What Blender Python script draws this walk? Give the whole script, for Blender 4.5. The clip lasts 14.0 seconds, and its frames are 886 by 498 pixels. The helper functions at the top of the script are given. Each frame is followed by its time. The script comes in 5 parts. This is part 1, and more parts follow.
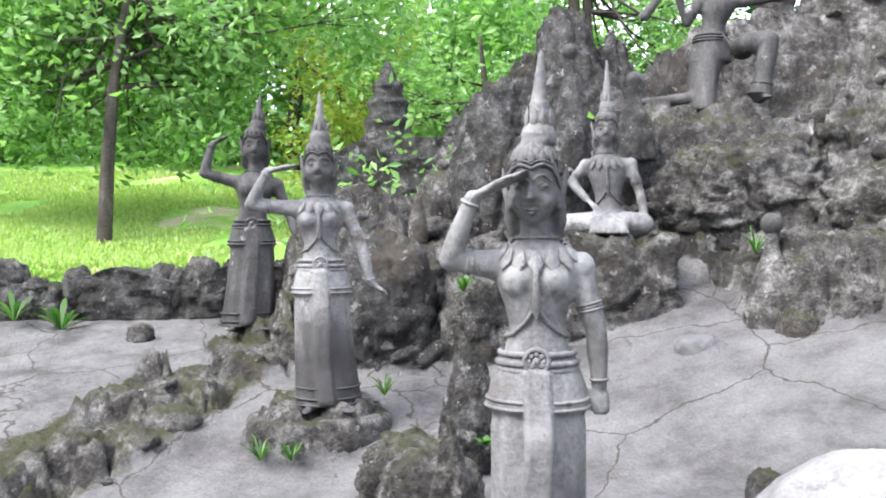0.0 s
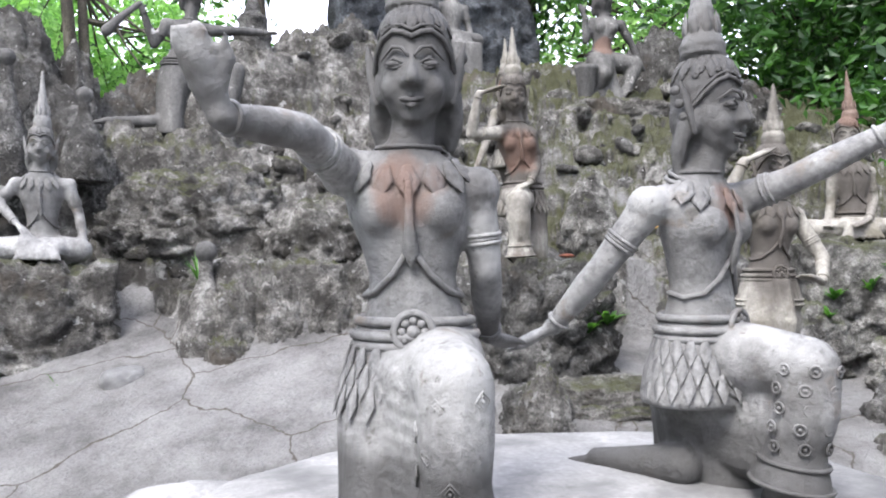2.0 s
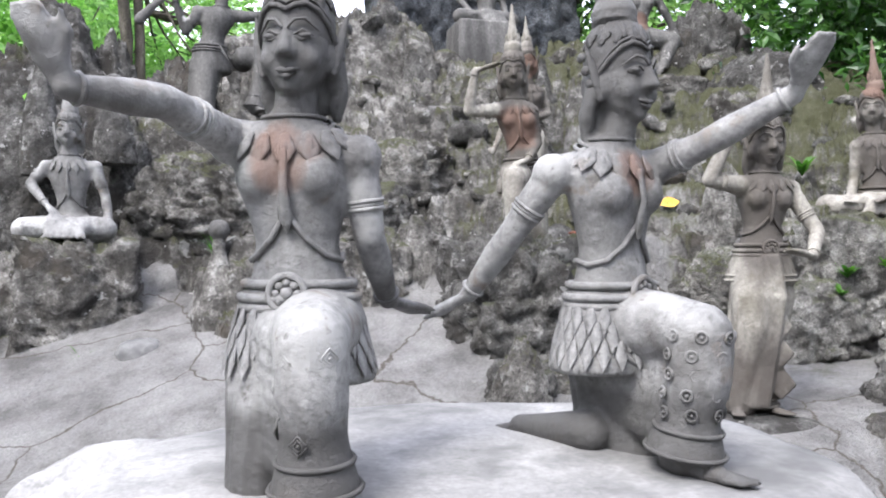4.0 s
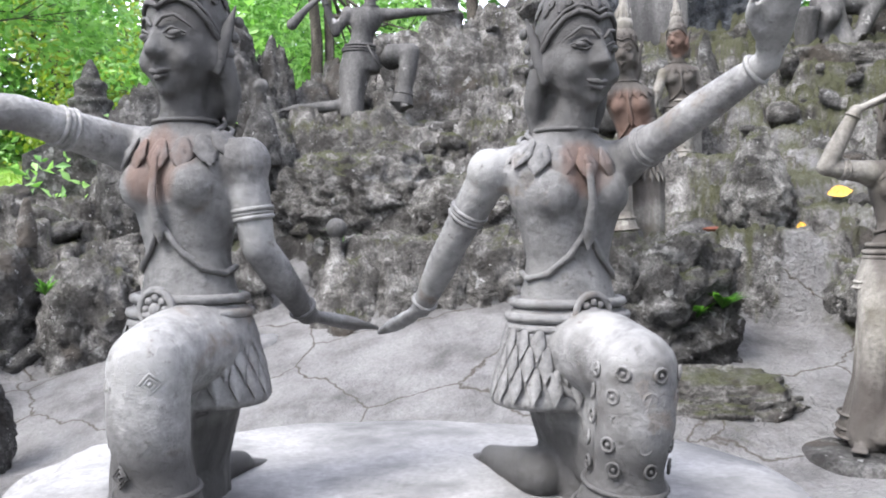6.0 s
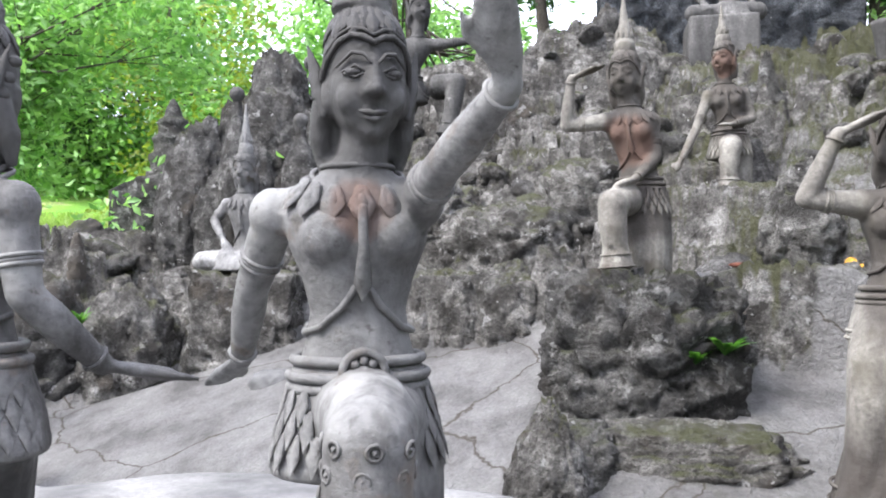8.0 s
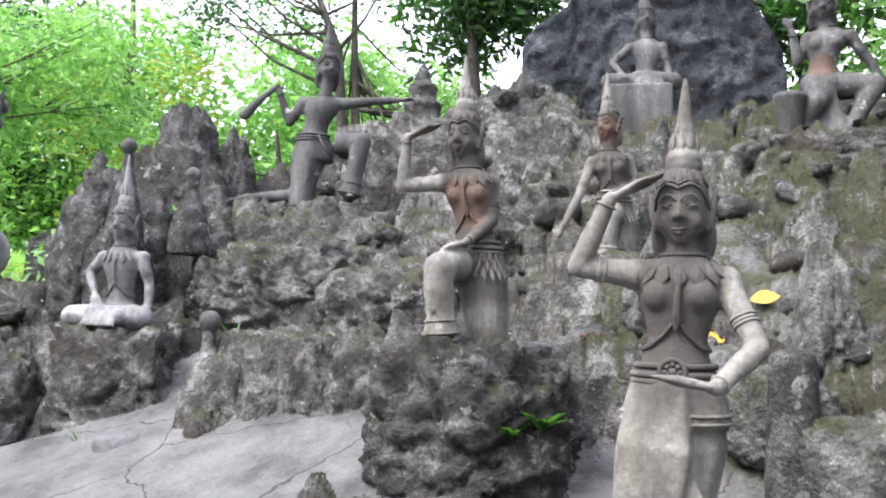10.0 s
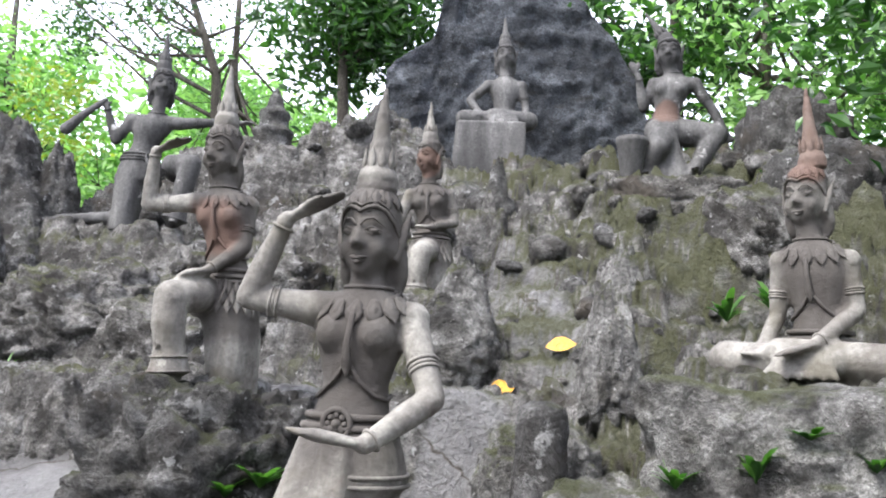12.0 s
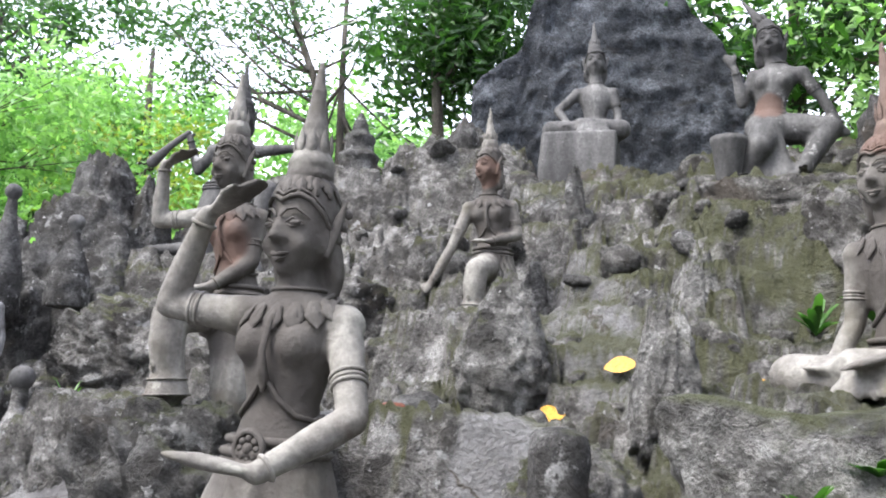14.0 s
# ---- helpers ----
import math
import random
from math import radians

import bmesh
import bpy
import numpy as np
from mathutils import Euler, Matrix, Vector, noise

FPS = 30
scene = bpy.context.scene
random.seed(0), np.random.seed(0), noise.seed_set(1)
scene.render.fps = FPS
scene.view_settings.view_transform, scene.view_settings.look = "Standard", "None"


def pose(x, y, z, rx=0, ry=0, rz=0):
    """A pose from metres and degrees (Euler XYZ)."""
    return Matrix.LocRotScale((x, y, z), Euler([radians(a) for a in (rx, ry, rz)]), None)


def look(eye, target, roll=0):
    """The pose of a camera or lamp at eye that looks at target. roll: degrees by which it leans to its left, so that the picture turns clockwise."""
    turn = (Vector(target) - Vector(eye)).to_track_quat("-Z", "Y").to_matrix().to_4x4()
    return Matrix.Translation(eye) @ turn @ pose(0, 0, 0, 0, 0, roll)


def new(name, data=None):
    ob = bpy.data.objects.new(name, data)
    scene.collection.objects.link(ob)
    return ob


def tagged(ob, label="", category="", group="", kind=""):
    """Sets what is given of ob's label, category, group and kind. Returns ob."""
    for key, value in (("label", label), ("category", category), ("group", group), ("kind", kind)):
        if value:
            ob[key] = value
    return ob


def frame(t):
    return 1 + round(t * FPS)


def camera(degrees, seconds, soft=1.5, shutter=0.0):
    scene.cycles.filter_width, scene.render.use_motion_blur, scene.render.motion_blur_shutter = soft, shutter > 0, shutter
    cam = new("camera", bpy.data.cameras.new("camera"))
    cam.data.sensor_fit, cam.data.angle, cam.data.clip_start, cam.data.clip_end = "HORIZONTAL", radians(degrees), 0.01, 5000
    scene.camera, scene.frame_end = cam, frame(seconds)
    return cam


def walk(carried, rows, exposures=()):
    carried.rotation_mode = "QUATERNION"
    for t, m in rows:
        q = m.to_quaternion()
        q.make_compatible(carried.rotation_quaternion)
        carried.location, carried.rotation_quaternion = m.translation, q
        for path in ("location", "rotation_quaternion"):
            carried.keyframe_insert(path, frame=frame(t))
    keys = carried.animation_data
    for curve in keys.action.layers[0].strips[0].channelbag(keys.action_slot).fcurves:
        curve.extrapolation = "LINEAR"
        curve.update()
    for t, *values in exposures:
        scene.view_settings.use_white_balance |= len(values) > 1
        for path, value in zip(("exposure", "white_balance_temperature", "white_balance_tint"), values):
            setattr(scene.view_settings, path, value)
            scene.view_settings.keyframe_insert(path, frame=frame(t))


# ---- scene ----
cam = camera(56.7, 14.0, soft=1.9)
PATH = [
    (0, (-0.054, -0.06, 1.544), (-0.044, 1.94, 1.517), -0.5),
    (0.5, (0.114, -0.031, 1.539), (0.225, 1.966, 1.503), -1.9),
    (1, (0.427, -0.066, 1.547), (0.779, 1.903, 1.518), -1.5),
    (1.5, (0.628, -0.125, 1.556), (1.367, 1.733, 1.561), 0.1),
    (1.6, (0.645, -0.128, 1.568), (1.446, 1.705, 1.564), -0.0),
    (2, (0.668, -0.132, 1.566), (1.68, 1.593, 1.59), -0.1),
    (2.5, (0.677, -0.148, 1.554), (1.803, 1.505, 1.569), -0.9),
    (3, (0.769, -0.277, 1.553), (1.864, 1.396, 1.562), -2.0),
    (3.5, (0.88, -0.39, 1.544), (1.866, 1.35, 1.521), -0.4),
    (4, (1.039, -0.385, 1.521), (1.883, 1.428, 1.508), -0.2),
    (4.2, (1.111, -0.388, 1.526), (1.88, 1.458, 1.516), -0.0),
    (6.5, (2.034, -0.368, 1.569), (2.253, 1.62, 1.53), -0.6),
    (7, (2.249, -0.363, 1.58), (2.391, 1.632, 1.536), -0.4),
    (9.3, (3.018, -0.076, 1.602), (2.874, 1.909, 1.805), -0.3),
    (9.5, (3.12, -0.082, 1.602), (3.005, 1.903, 1.813), -0.0),
    (10, (3.334, -0.056, 1.606), (3.319, 1.934, 1.798), 1.5),
    (10.5, (3.525, 0.031, 1.582), (3.653, 2.015, 1.803), 1.8),
    (11, (3.705, 0.127, 1.597), (3.904, 2.101, 1.848), 3.4),
    (11.5, (3.91, 0.205, 1.615), (4.099, 2.177, 1.888), 3.2),
    (12, (4.088, 0.273, 1.634), (4.237, 2.245, 1.935), 3.4),
    (12.5, (4.204, 0.363, 1.606), (4.266, 2.341, 1.893), 2.7),
    (13, (4.327, 0.499, 1.619), (4.262, 2.482, 1.869), 2.8),
    (13.5, (4.45, 0.575, 1.611), (4.319, 2.551, 1.891), 3.7),
    (14, (4.593, 0.639, 1.621), (4.38, 2.595, 1.982), 3.3),
]
walk(cam, [(t, look(eye, target, roll)) for t, eye, target, roll in PATH])

# ---- world and light ----
world = bpy.data.worlds.new("world")
scene.world = world
world.use_nodes = True
wn = world.node_tree.nodes
sky = wn.new("ShaderNodeTexSky")
sky.sky_type = "NISHITA"
sky.sun_disc = False
sky.sun_elevation = radians(54)
sky.sun_rotation = radians(238)
sky.dust_density = 4.0
sky.air_density = 1.0
wn["Background"].inputs["Strength"].default_value = 0.15
haze = wn.new("ShaderNodeMix")
haze.data_type = "RGBA"
haze.inputs[0].default_value = 0.75
haze.inputs[7].default_value = (7.9, 8.2, 9.9, 1)
world.node_tree.links.new(sky.outputs["Color"], haze.inputs[6])
world.node_tree.links.new(haze.outputs[2], wn["Background"].inputs["Color"])
sun_data = bpy.data.lights.new("sun", "SUN")
sun_data.energy = 2.3
sun_data.angle = radians(22)
sun_data.color = (1.0, 0.99, 0.975)
sun = new("sun", sun_data)
sun.matrix_world = look((0, 0, 20), (0 - 20 * math.sin(radians(238)) / math.tan(radians(54)), 0 - 20 * math.cos(radians(238)) / math.tan(radians(54)), 0))
scene.view_settings.exposure = 1.7


# ---- materials ----
def material(name, stops, scale=6.0, rough=0.85, bump=0.3, spots=None, moss=None, streak=False, fine=60.0, metal=0.0, cement=None, spec=0.3, stain=None, pits=(), relief=0.02, speckle=0.8):
    """Two scales of noise over a colour ramp, with lichen spots, moss and relief."""
    m = bpy.data.materials.new(name)
    m.use_nodes = True
    t = m.node_tree
    n, l = t.nodes, t.links
    b = n["Principled BSDF"]
    b.inputs["Roughness"].default_value = rough
    b.inputs["Metallic"].default_value = metal
    b.inputs["Specular IOR Level"].default_value = spec
    geo = n.new("ShaderNodeNewGeometry")
    oi = n.new("ShaderNodeObjectInfo")
    pos = n.new("ShaderNodeVectorMath")
    pos.operation = "MULTIPLY"
    pos.inputs[1].default_value = (1, 1, 0.28) if streak else (1, 1, 1)
    l.new(geo.outputs["Position"], pos.inputs[0])

    def tex(sc, detail, rgh=0.6, src=None):
        q = n.new("ShaderNodeTexNoise")
        q.inputs["Scale"].default_value = sc
        q.inputs["Detail"].default_value = detail
        q.inputs["Roughness"].default_value = rgh
        l.new((src or pos).outputs[0], q.inputs["Vector"])
        return q

    def ramp(src, pts):
        r = n.new("ShaderNodeValToRGB")
        e = r.color_ramp.elements
        while len(e) < len(pts):
            e.new(0.5)
        for k, (p, c) in enumerate(pts):
            e[k].position = p
            e[k].color = (*c, 1) if len(c) == 3 else (c[0], c[0], c[0], 1)
        l.new(src, r.inputs[0])
        return r

    def mix(fac, a, c, kind="MIX"):
        q = n.new("ShaderNodeMix")
        q.data_type = "RGBA"
        q.blend_type = kind
        if isinstance(fac, float):
            q.inputs[0].default_value = fac
        else:
            l.new(fac, q.inputs[0])
        for k, v in ((6, a), (7, c)):
            if isinstance(v, tuple):
                q.inputs[k].default_value = (*v, 1)
            else:
                l.new(v, q.inputs[k])
        return q.outputs[2]

    big = tex(scale, 6)
    small = tex(fine, 8, 0.7, geo)
    col = ramp(big.outputs[0], stops).outputs[0]
    grain = ramp(small.outputs[0], [(0.36, (0.4,)), (0.64, (1.5,))]).outputs[0]
    col = mix(speckle, col, grain, "MULTIPLY")
    for sc, amount in pits:
        cell = n.new("ShaderNodeTexVoronoi")
        cell.inputs["Scale"].default_value = sc * 0.9
        cw = n.new("ShaderNodeMix")
        cw.data_type = "VECTOR"
        cw.inputs[0].default_value = 0.1
        ct = tex(sc * 0.8, 5, 0.65, geo)
        l.new(geo.outputs["Position"], cw.inputs[4])
        l.new(ct.outputs["Color"], cw.inputs[5])
        l.new(cw.outputs[1], cell.inputs["Vector"])
        shade = ramp(cell.outputs["Color"], [(0.1, (0.5,)), (0.5, (0.95,)), (0.9, (1.5,))]).outputs[0]
        col = mix(0.55, col, shade, "MULTIPLY")
    bed = None
    if pits:
        lay = n.new("ShaderNodeVectorMath")
        lay.operation = "MULTIPLY"
        lay.inputs[1].default_value = (1.6, 1.6, 4.5)
        l.new(geo.outputs["Position"], lay.inputs[0])
        bed = tex(2.2, 5, 0.6, lay)
        col = mix(ramp(bed.outputs[0], [(0.33, (0.55,)), (0.41, (0.0,))]).outputs[0], col, (0.045, 0.041, 0.037))
    if spots:
        for sc, lo, hi, c in spots:
            v = tex(sc, 4, 0.65, geo)
            col = mix(ramp(v.outputs[0], [(lo, (0,)), (hi, (1,))]).outputs[0], col, c)
    if cement:
        at = n.new("ShaderNodeAttribute")
        at.attribute_name = "cement"
        flat = ramp(tex(3.0, 9, 0.65, geo).outputs[0], cement).outputs[0]
        flat = mix(0.25, flat, grain, "MULTIPLY")
        cracks = n.new("ShaderNodeTexVoronoi")
        cracks.feature = "DISTANCE_TO_EDGE"
        cracks.inputs["Scale"].default_value = 1.1
        warp = tex(4.0, 4, 0.6, geo)
        add = n.new("ShaderNodeMix")
        add.data_type = "VECTOR"
        add.inputs[0].default_value = 0.16
        l.new(geo.outputs["Position"], add.inputs[4])
        l.new(warp.outputs["Color"], add.inputs[5])
        l.new(add.outputs[1], cracks.inputs["Vector"])
        line = ramp(cracks.outputs["Distance"], [(0.002, (1,)), (0.007, (0,))]).outputs[0]
        flat = mix(line, flat, (0.1, 0.085, 0.07))
        edge = tex(9.0, 5, 0.7, geo)
        mm = n.new("ShaderNodeMath")
        mm.operation = "MULTIPLY_ADD"
        mm.inputs[1].default_value = 0.5
        l.new(edge.outputs[0], mm.inputs[0])
        l.new(at.outputs["Fac"], mm.inputs[2])
        col = mix(ramp(mm.outputs[0], [(0.62, (0,)), (0.85, (1,))]).outputs[0], col, flat)
    if moss:
        up = n.new("ShaderNodeSeparateXYZ")
        l.new(geo.outputs["Normal"], up.inputs[0])
        mo = tex(2.3, 6, 0.7, geo)
        mu = n.new("ShaderNodeMath")
        mu.operation = "MULTIPLY"
        l.new(mo.outputs[0], mu.inputs[0])
        ms = ramp(up.outputs["Z"], [(0.15, (0.6,)), (0.8, (1.1,))]).outputs[0]
        l.new(ms, mu.inputs[1])
        if cement:
            ma = n.new("ShaderNodeAttribute")
            ma.attribute_name = "moss"
            m2 = n.new("ShaderNodeMath")
            m2.operation = "ADD"
            l.new(mu.outputs[0], m2.inputs[0])
            l.new(ma.outputs["Fac"], m2.inputs[1])
            mu = m2
        col = mix(ramp(mu.outputs[0], [(moss[0], (0,)), (moss[1], (0.85,))]).outputs[0], col, moss[2])
    if stain:
        at = n.new("ShaderNodeAttribute")
        at.attribute_name = "stain"
        sn = tex(7.0, 6, 0.65)
        sm = n.new("ShaderNodeMath")
        sm.operation = "MULTIPLY_ADD"
        sm.inputs[1].default_value = 0.9
        l.new(sn.outputs[0], sm.inputs[0])
        l.new(at.outputs["Fac"], sm.inputs[2])
        col = mix(ramp(sm.outputs[0], [(0.55, (0,)), (1.25, (0.85,))]).outputs[0], col, stain)
        ru = n.new("ShaderNodeAttribute")
        ru.attribute_name = "rust"
        rm = n.new("ShaderNodeMath")
        rm.operation = "MULTIPLY_ADD"
        rm.inputs[1].default_value = 0.8
        l.new(tex(11.0, 5, 0.6).outputs[0], rm.inputs[0])
        l.new(ru.outputs["Fac"], rm.inputs[2])
        col = mix(ramp(rm.outputs[0], [(0.75, (0,)), (1.3, (0.75,))]).outputs[0], col, (0.11, 0.062, 0.045))
    l.new(col, b.inputs["Base Color"])
    if bump:
        bp = n.new("ShaderNodeBump")
        bp.inputs["Strength"].default_value = bump
        bp.inputs["Distance"].default_value = relief
        hsum = n.new("ShaderNodeMath")
        hsum.operation = "ADD"
        l.new(small.outputs[0], hsum.inputs[0])
        l.new(big.outputs[0], hsum.inputs[1])
        if bed:
            hb = n.new("ShaderNodeMath")
            hb.operation = "MULTIPLY_ADD"
            hb.inputs[1].default_value = 0.8
            l.new(bed.outputs[0], hb.inputs[0])
            l.new(hsum.outputs[0], hb.inputs[2])
            hsum = hb
        for sc, amount in pits:
            vo = n.new("ShaderNodeTexVoronoi")
            vo.inputs["Scale"].default_value = sc
            vo.inputs["Randomness"].default_value = 1.0
            wv = n.new("ShaderNodeMix")
            wv.data_type = "VECTOR"
            wv.inputs[0].default_value = 0.12
            wt = tex(sc * 0.6, 4, 0.6, geo)
            l.new(geo.outputs["Position"], wv.inputs[4])
            l.new(wt.outputs["Color"], wv.inputs[5])
            l.new(wv.outputs[1], vo.inputs["Vector"])
            vm = n.new("ShaderNodeMath")
            vm.operation = "MULTIPLY_ADD"
            vm.inputs[1].default_value = -amount
            l.new(vo.outputs["Distance"], vm.inputs[0])
            l.new(hsum.outputs[0], vm.inputs[2])
            hsum = vm
        l.new(hsum.outputs[0], bp.inputs["Height"])
        l.new(bp.outputs[0], b.inputs["Normal"])
    return m


def leaf_material(name, dark, light, gloss=0.45):
    m = bpy.data.materials.new(name)
    m.use_nodes = True
    t = m.node_tree
    n, l = t.nodes, t.links
    b = n["Principled BSDF"]
    geo = n.new("ShaderNodeNewGeometry")
    r = n.new("ShaderNodeValToRGB")
    r.color_ramp.elements[0].color = (*dark, 1)
    r.color_ramp.elements[1].color = (*light, 1)
    l.new(geo.outputs["Random Per Island"], r.inputs[0])
    l.new(r.outputs[0], b.inputs["Base Color"])
    b.inputs["Roughness"].default_value = gloss
    tr = n.new("ShaderNodeBsdfTranslucent")
    bright = n.new("ShaderNodeMix")
    bright.data_type = "RGBA"
    bright.blend_type = "MULTIPLY"
    bright.inputs[0].default_value = 1.0
    bright.inputs[7].default_value = (1.25, 1.5, 0.8, 1)
    l.new(r.outputs[0], bright.inputs[6])
    l.new(bright.outputs[2], tr.inputs[0])
    mx = n.new("ShaderNodeMixShader")
    mx.inputs[0].default_value = 0.45
    l.new(b.outputs[0], mx.inputs[1])
    l.new(tr.outputs[0], mx.inputs[2])
    l.new(mx.outputs[0], n["Material Output"].inputs[0])
    return m


ROCK_STOPS = [(0.32, (0.055, 0.051, 0.046)), (0.44, (0.12, 0.113, 0.104)), (0.54, (0.21, 0.2, 0.187)), (0.67, (0.35, 0.338, 0.32))]
LICHEN = [(2.6, 0.53, 0.63, (0.042, 0.038, 0.034)), (5.5, 0.57, 0.66, (0.05, 0.046, 0.042)), (1.3, 0.6, 0.75, (0.17, 0.145, 0.12)), (8.0, 0.62, 0.68, (0.32, 0.315, 0.305)), (15, 0.65, 0.69, (0.38, 0.375, 0.362))]
MOSS = (0.5, 0.68, (0.085, 0.088, 0.04))
PITS = ((9, 0.6), (26, 0.8), (70, 0.3))
TERRAIN = material("rock_ground", ROCK_STOPS, 5, 0.92, 1.0, LICHEN, MOSS, cement=[(0.34, (0.15, 0.144, 0.14)), (0.48, (0.25, 0.242, 0.237)), (0.64, (0.34, 0.332, 0.325))], pits=PITS, relief=0.045, speckle=0.5)
ROCK = material("rough_rock", ROCK_STOPS, 6, 0.92, 1.0, LICHEN, (0.47, 0.62, (0.08, 0.085, 0.038)), pits=PITS, relief=0.045, speckle=0.5)
DARKROCK = material("dark_rock", [(0.3, (0.042, 0.04, 0.037)), (0.47, (0.095, 0.091, 0.086)), (0.66, (0.2, 0.194, 0.186))], 6, 0.92, 1.0, LICHEN, (0.54, 0.72, (0.06, 0.066, 0.03)), pits=PITS, relief=0.045, speckle=0.55)
SMOOTHROCK = material("cement_slab", [(0.3, (0.125, 0.123, 0.122)), (0.5, (0.19, 0.187, 0.185)), (0.7, (0.26, 0.256, 0.253))], 3, 0.88, 0.35, [(2.2, 0.48, 0.66, (0.09, 0.089, 0.09)), (7, 0.62, 0.74, (0.1, 0.098, 0.097))], speckle=0.3)
PALEROCK = material("pale_rock", [(0.32, (0.085, 0.08, 0.072)), (0.42, (0.155, 0.148, 0.137)), (0.52, (0.24, 0.232, 0.217)), (0.68, (0.37, 0.36, 0.34))], 6, 0.92, 1.0, [(3.1, 0.58, 0.68, (0.05, 0.047, 0.043)), (30, 0.66, 0.7, (0.44, 0.43, 0.41))], (0.42, 0.58, (0.085, 0.092, 0.04)), pits=PITS, relief=0.045, speckle=0.5)
WALLROCK = material("blue_grey_wall", [(0.3, (0.042, 0.046, 0.053)), (0.5, (0.09, 0.098, 0.111)), (0.7, (0.165, 0.176, 0.195))], 3, 0.92, 1.0, [(22, 0.68, 0.72, (0.25, 0.25, 0.25))], pits=((7, 0.9), (20, 0.8), (48, 0.6)), relief=0.06)
STAIN = (0.045, 0.043, 0.042)
STONE = material("weathered_cement", [(0.34, (0.075, 0.072, 0.071)), (0.44, (0.15, 0.147, 0.146)), (0.54, (0.2, 0.197, 0.194)), (0.66, (0.28, 0.276, 0.271))], 3.5, 0.6, 0.5, [(4.5, 0.52, 0.64, (0.24, 0.237, 0.233)), (2.6, 0.5, 0.63, (0.09, 0.086, 0.083)), (7, 0.6, 0.7, (0.15, 0.125, 0.105)), (28, 0.62, 0.7, (0.1, 0.095, 0.09))], streak=True, fine=45, speckle=0.5, stain=STAIN)
STONE_WARM = material("warm_weathered_cement", [(0.3, (0.085, 0.076, 0.068)), (0.45, (0.155, 0.143, 0.127)), (0.58, (0.23, 0.217, 0.192)), (0.75, (0.34, 0.325, 0.29))], 6, 0.78, 0.45, [(5, 0.58, 0.72, (0.08, 0.062, 0.05)), (9, 0.64, 0.7, (0.29, 0.278, 0.242)), (3, 0.52, 0.66, (0.1, 0.09, 0.07))], streak=True, fine=45, speckle=0.4, stain=(0.05, 0.043, 0.038))
STONE_DARK = material("dark_weathered_cement", [(0.3, (0.03, 0.029, 0.028)), (0.45, (0.06, 0.058, 0.056)), (0.6, (0.108, 0.104, 0.1)), (0.75, (0.22, 0.212, 0.204))], 5, 0.8, 0.45, [(7, 0.64, 0.74, (0.36, 0.35, 0.335))], streak=True, fine=45, speckle=0.4, stain=STAIN)
GRASS_SOIL = material("lawn_soil", [(0.35, (0.14, 0.3, 0.05)), (0.5, (0.2, 0.38, 0.06)), (0.62, (0.42, 0.38, 0.24))], 1.2, 0.95, 0.3)
BARK = material("bark", [(0.3, (0.035, 0.03, 0.024)), (0.55, (0.085, 0.074, 0.06)), (0.75, (0.19, 0.175, 0.15))], 8, 0.95, 0.6, streak=True)
LEAF = leaf_material("leaf_bright", (0.1, 0.23, 0.06), (0.33, 0.52, 0.19))
LEAF_DARK = leaf_material("leaf_dark", (0.012, 0.04, 0.012), (0.06, 0.15, 0.03), 0.35)
LEAF_YELLOW = leaf_material("leaf_yellow_green", (0.16, 0.22, 0.03), (0.3, 0.34, 0.06))
LEAF_MID = leaf_material("leaf_mid", (0.022, 0.075, 0.013), (0.085, 0.19, 0.035))
GRASS = leaf_material("grass_blade", (0.26, 0.36, 0.11), (0.44, 0.53, 0.2), 0.6)
DRYLEAF = material("dry_leaf", [(0.3, (0.07, 0.022, 0.015)), (0.7, (0.16, 0.055, 0.03))], 20, 0.7, 0.1)
FALLEN = material("fallen_leaf", [(0.3, (0.4, 0.2, 0.03)), (0.7, (0.6, 0.34, 0.05))], 20, 0.6, 0.1)


# ---- mesh helpers ----
def part(name, verts, faces, mat, parent=None, label="", smooth=True):
    me = bpy.data.meshes.new(name)
    me.from_pydata([tuple(v) for v in verts], [], faces)
    if smooth:
        me.polygons.foreach_set("use_smooth", [True] * len(me.polygons))
    me.materials.append(mat)
    ob = new(name, me)
    ob.parent = parent
    if label:
        ob["label"] = label
    return ob


def _hash(ix, iy, iz, seed):
    v = (ix * 374761393 + iy * 668265263 + iz * 2147483647 + seed * 1274126177) & 0xFFFFFFFF
    v = ((v ^ (v >> 13)) * 1274126177) & 0xFFFFFFFF
    v = v ^ (v >> 16)
    return (v & 0xFFFF) / 65535.0


def value_noise(x, y, z, seed=0):
    x, y, z = np.asarray(x, float), np.asarray(y, float), np.asarray(z, float)
    ix, iy, iz = np.floor(x).astype(np.int64), np.floor(y).astype(np.int64), np.floor(z).astype(np.int64)
    fx, fy, fz = x - ix, y - iy, z - iz
    fx, fy, fz = (f * f * (3 - 2 * f) for f in (fx, fy, fz))
    out = 0
    for a in (0, 1):
        for b in (0, 1):
            for c in (0, 1):
                w = (fx if a else 1 - fx) * (fy if b else 1 - fy) * (fz if c else 1 - fz)
                out = out + w * _hash(ix + a, iy + b, iz + c, seed)
    return out * 2 - 1


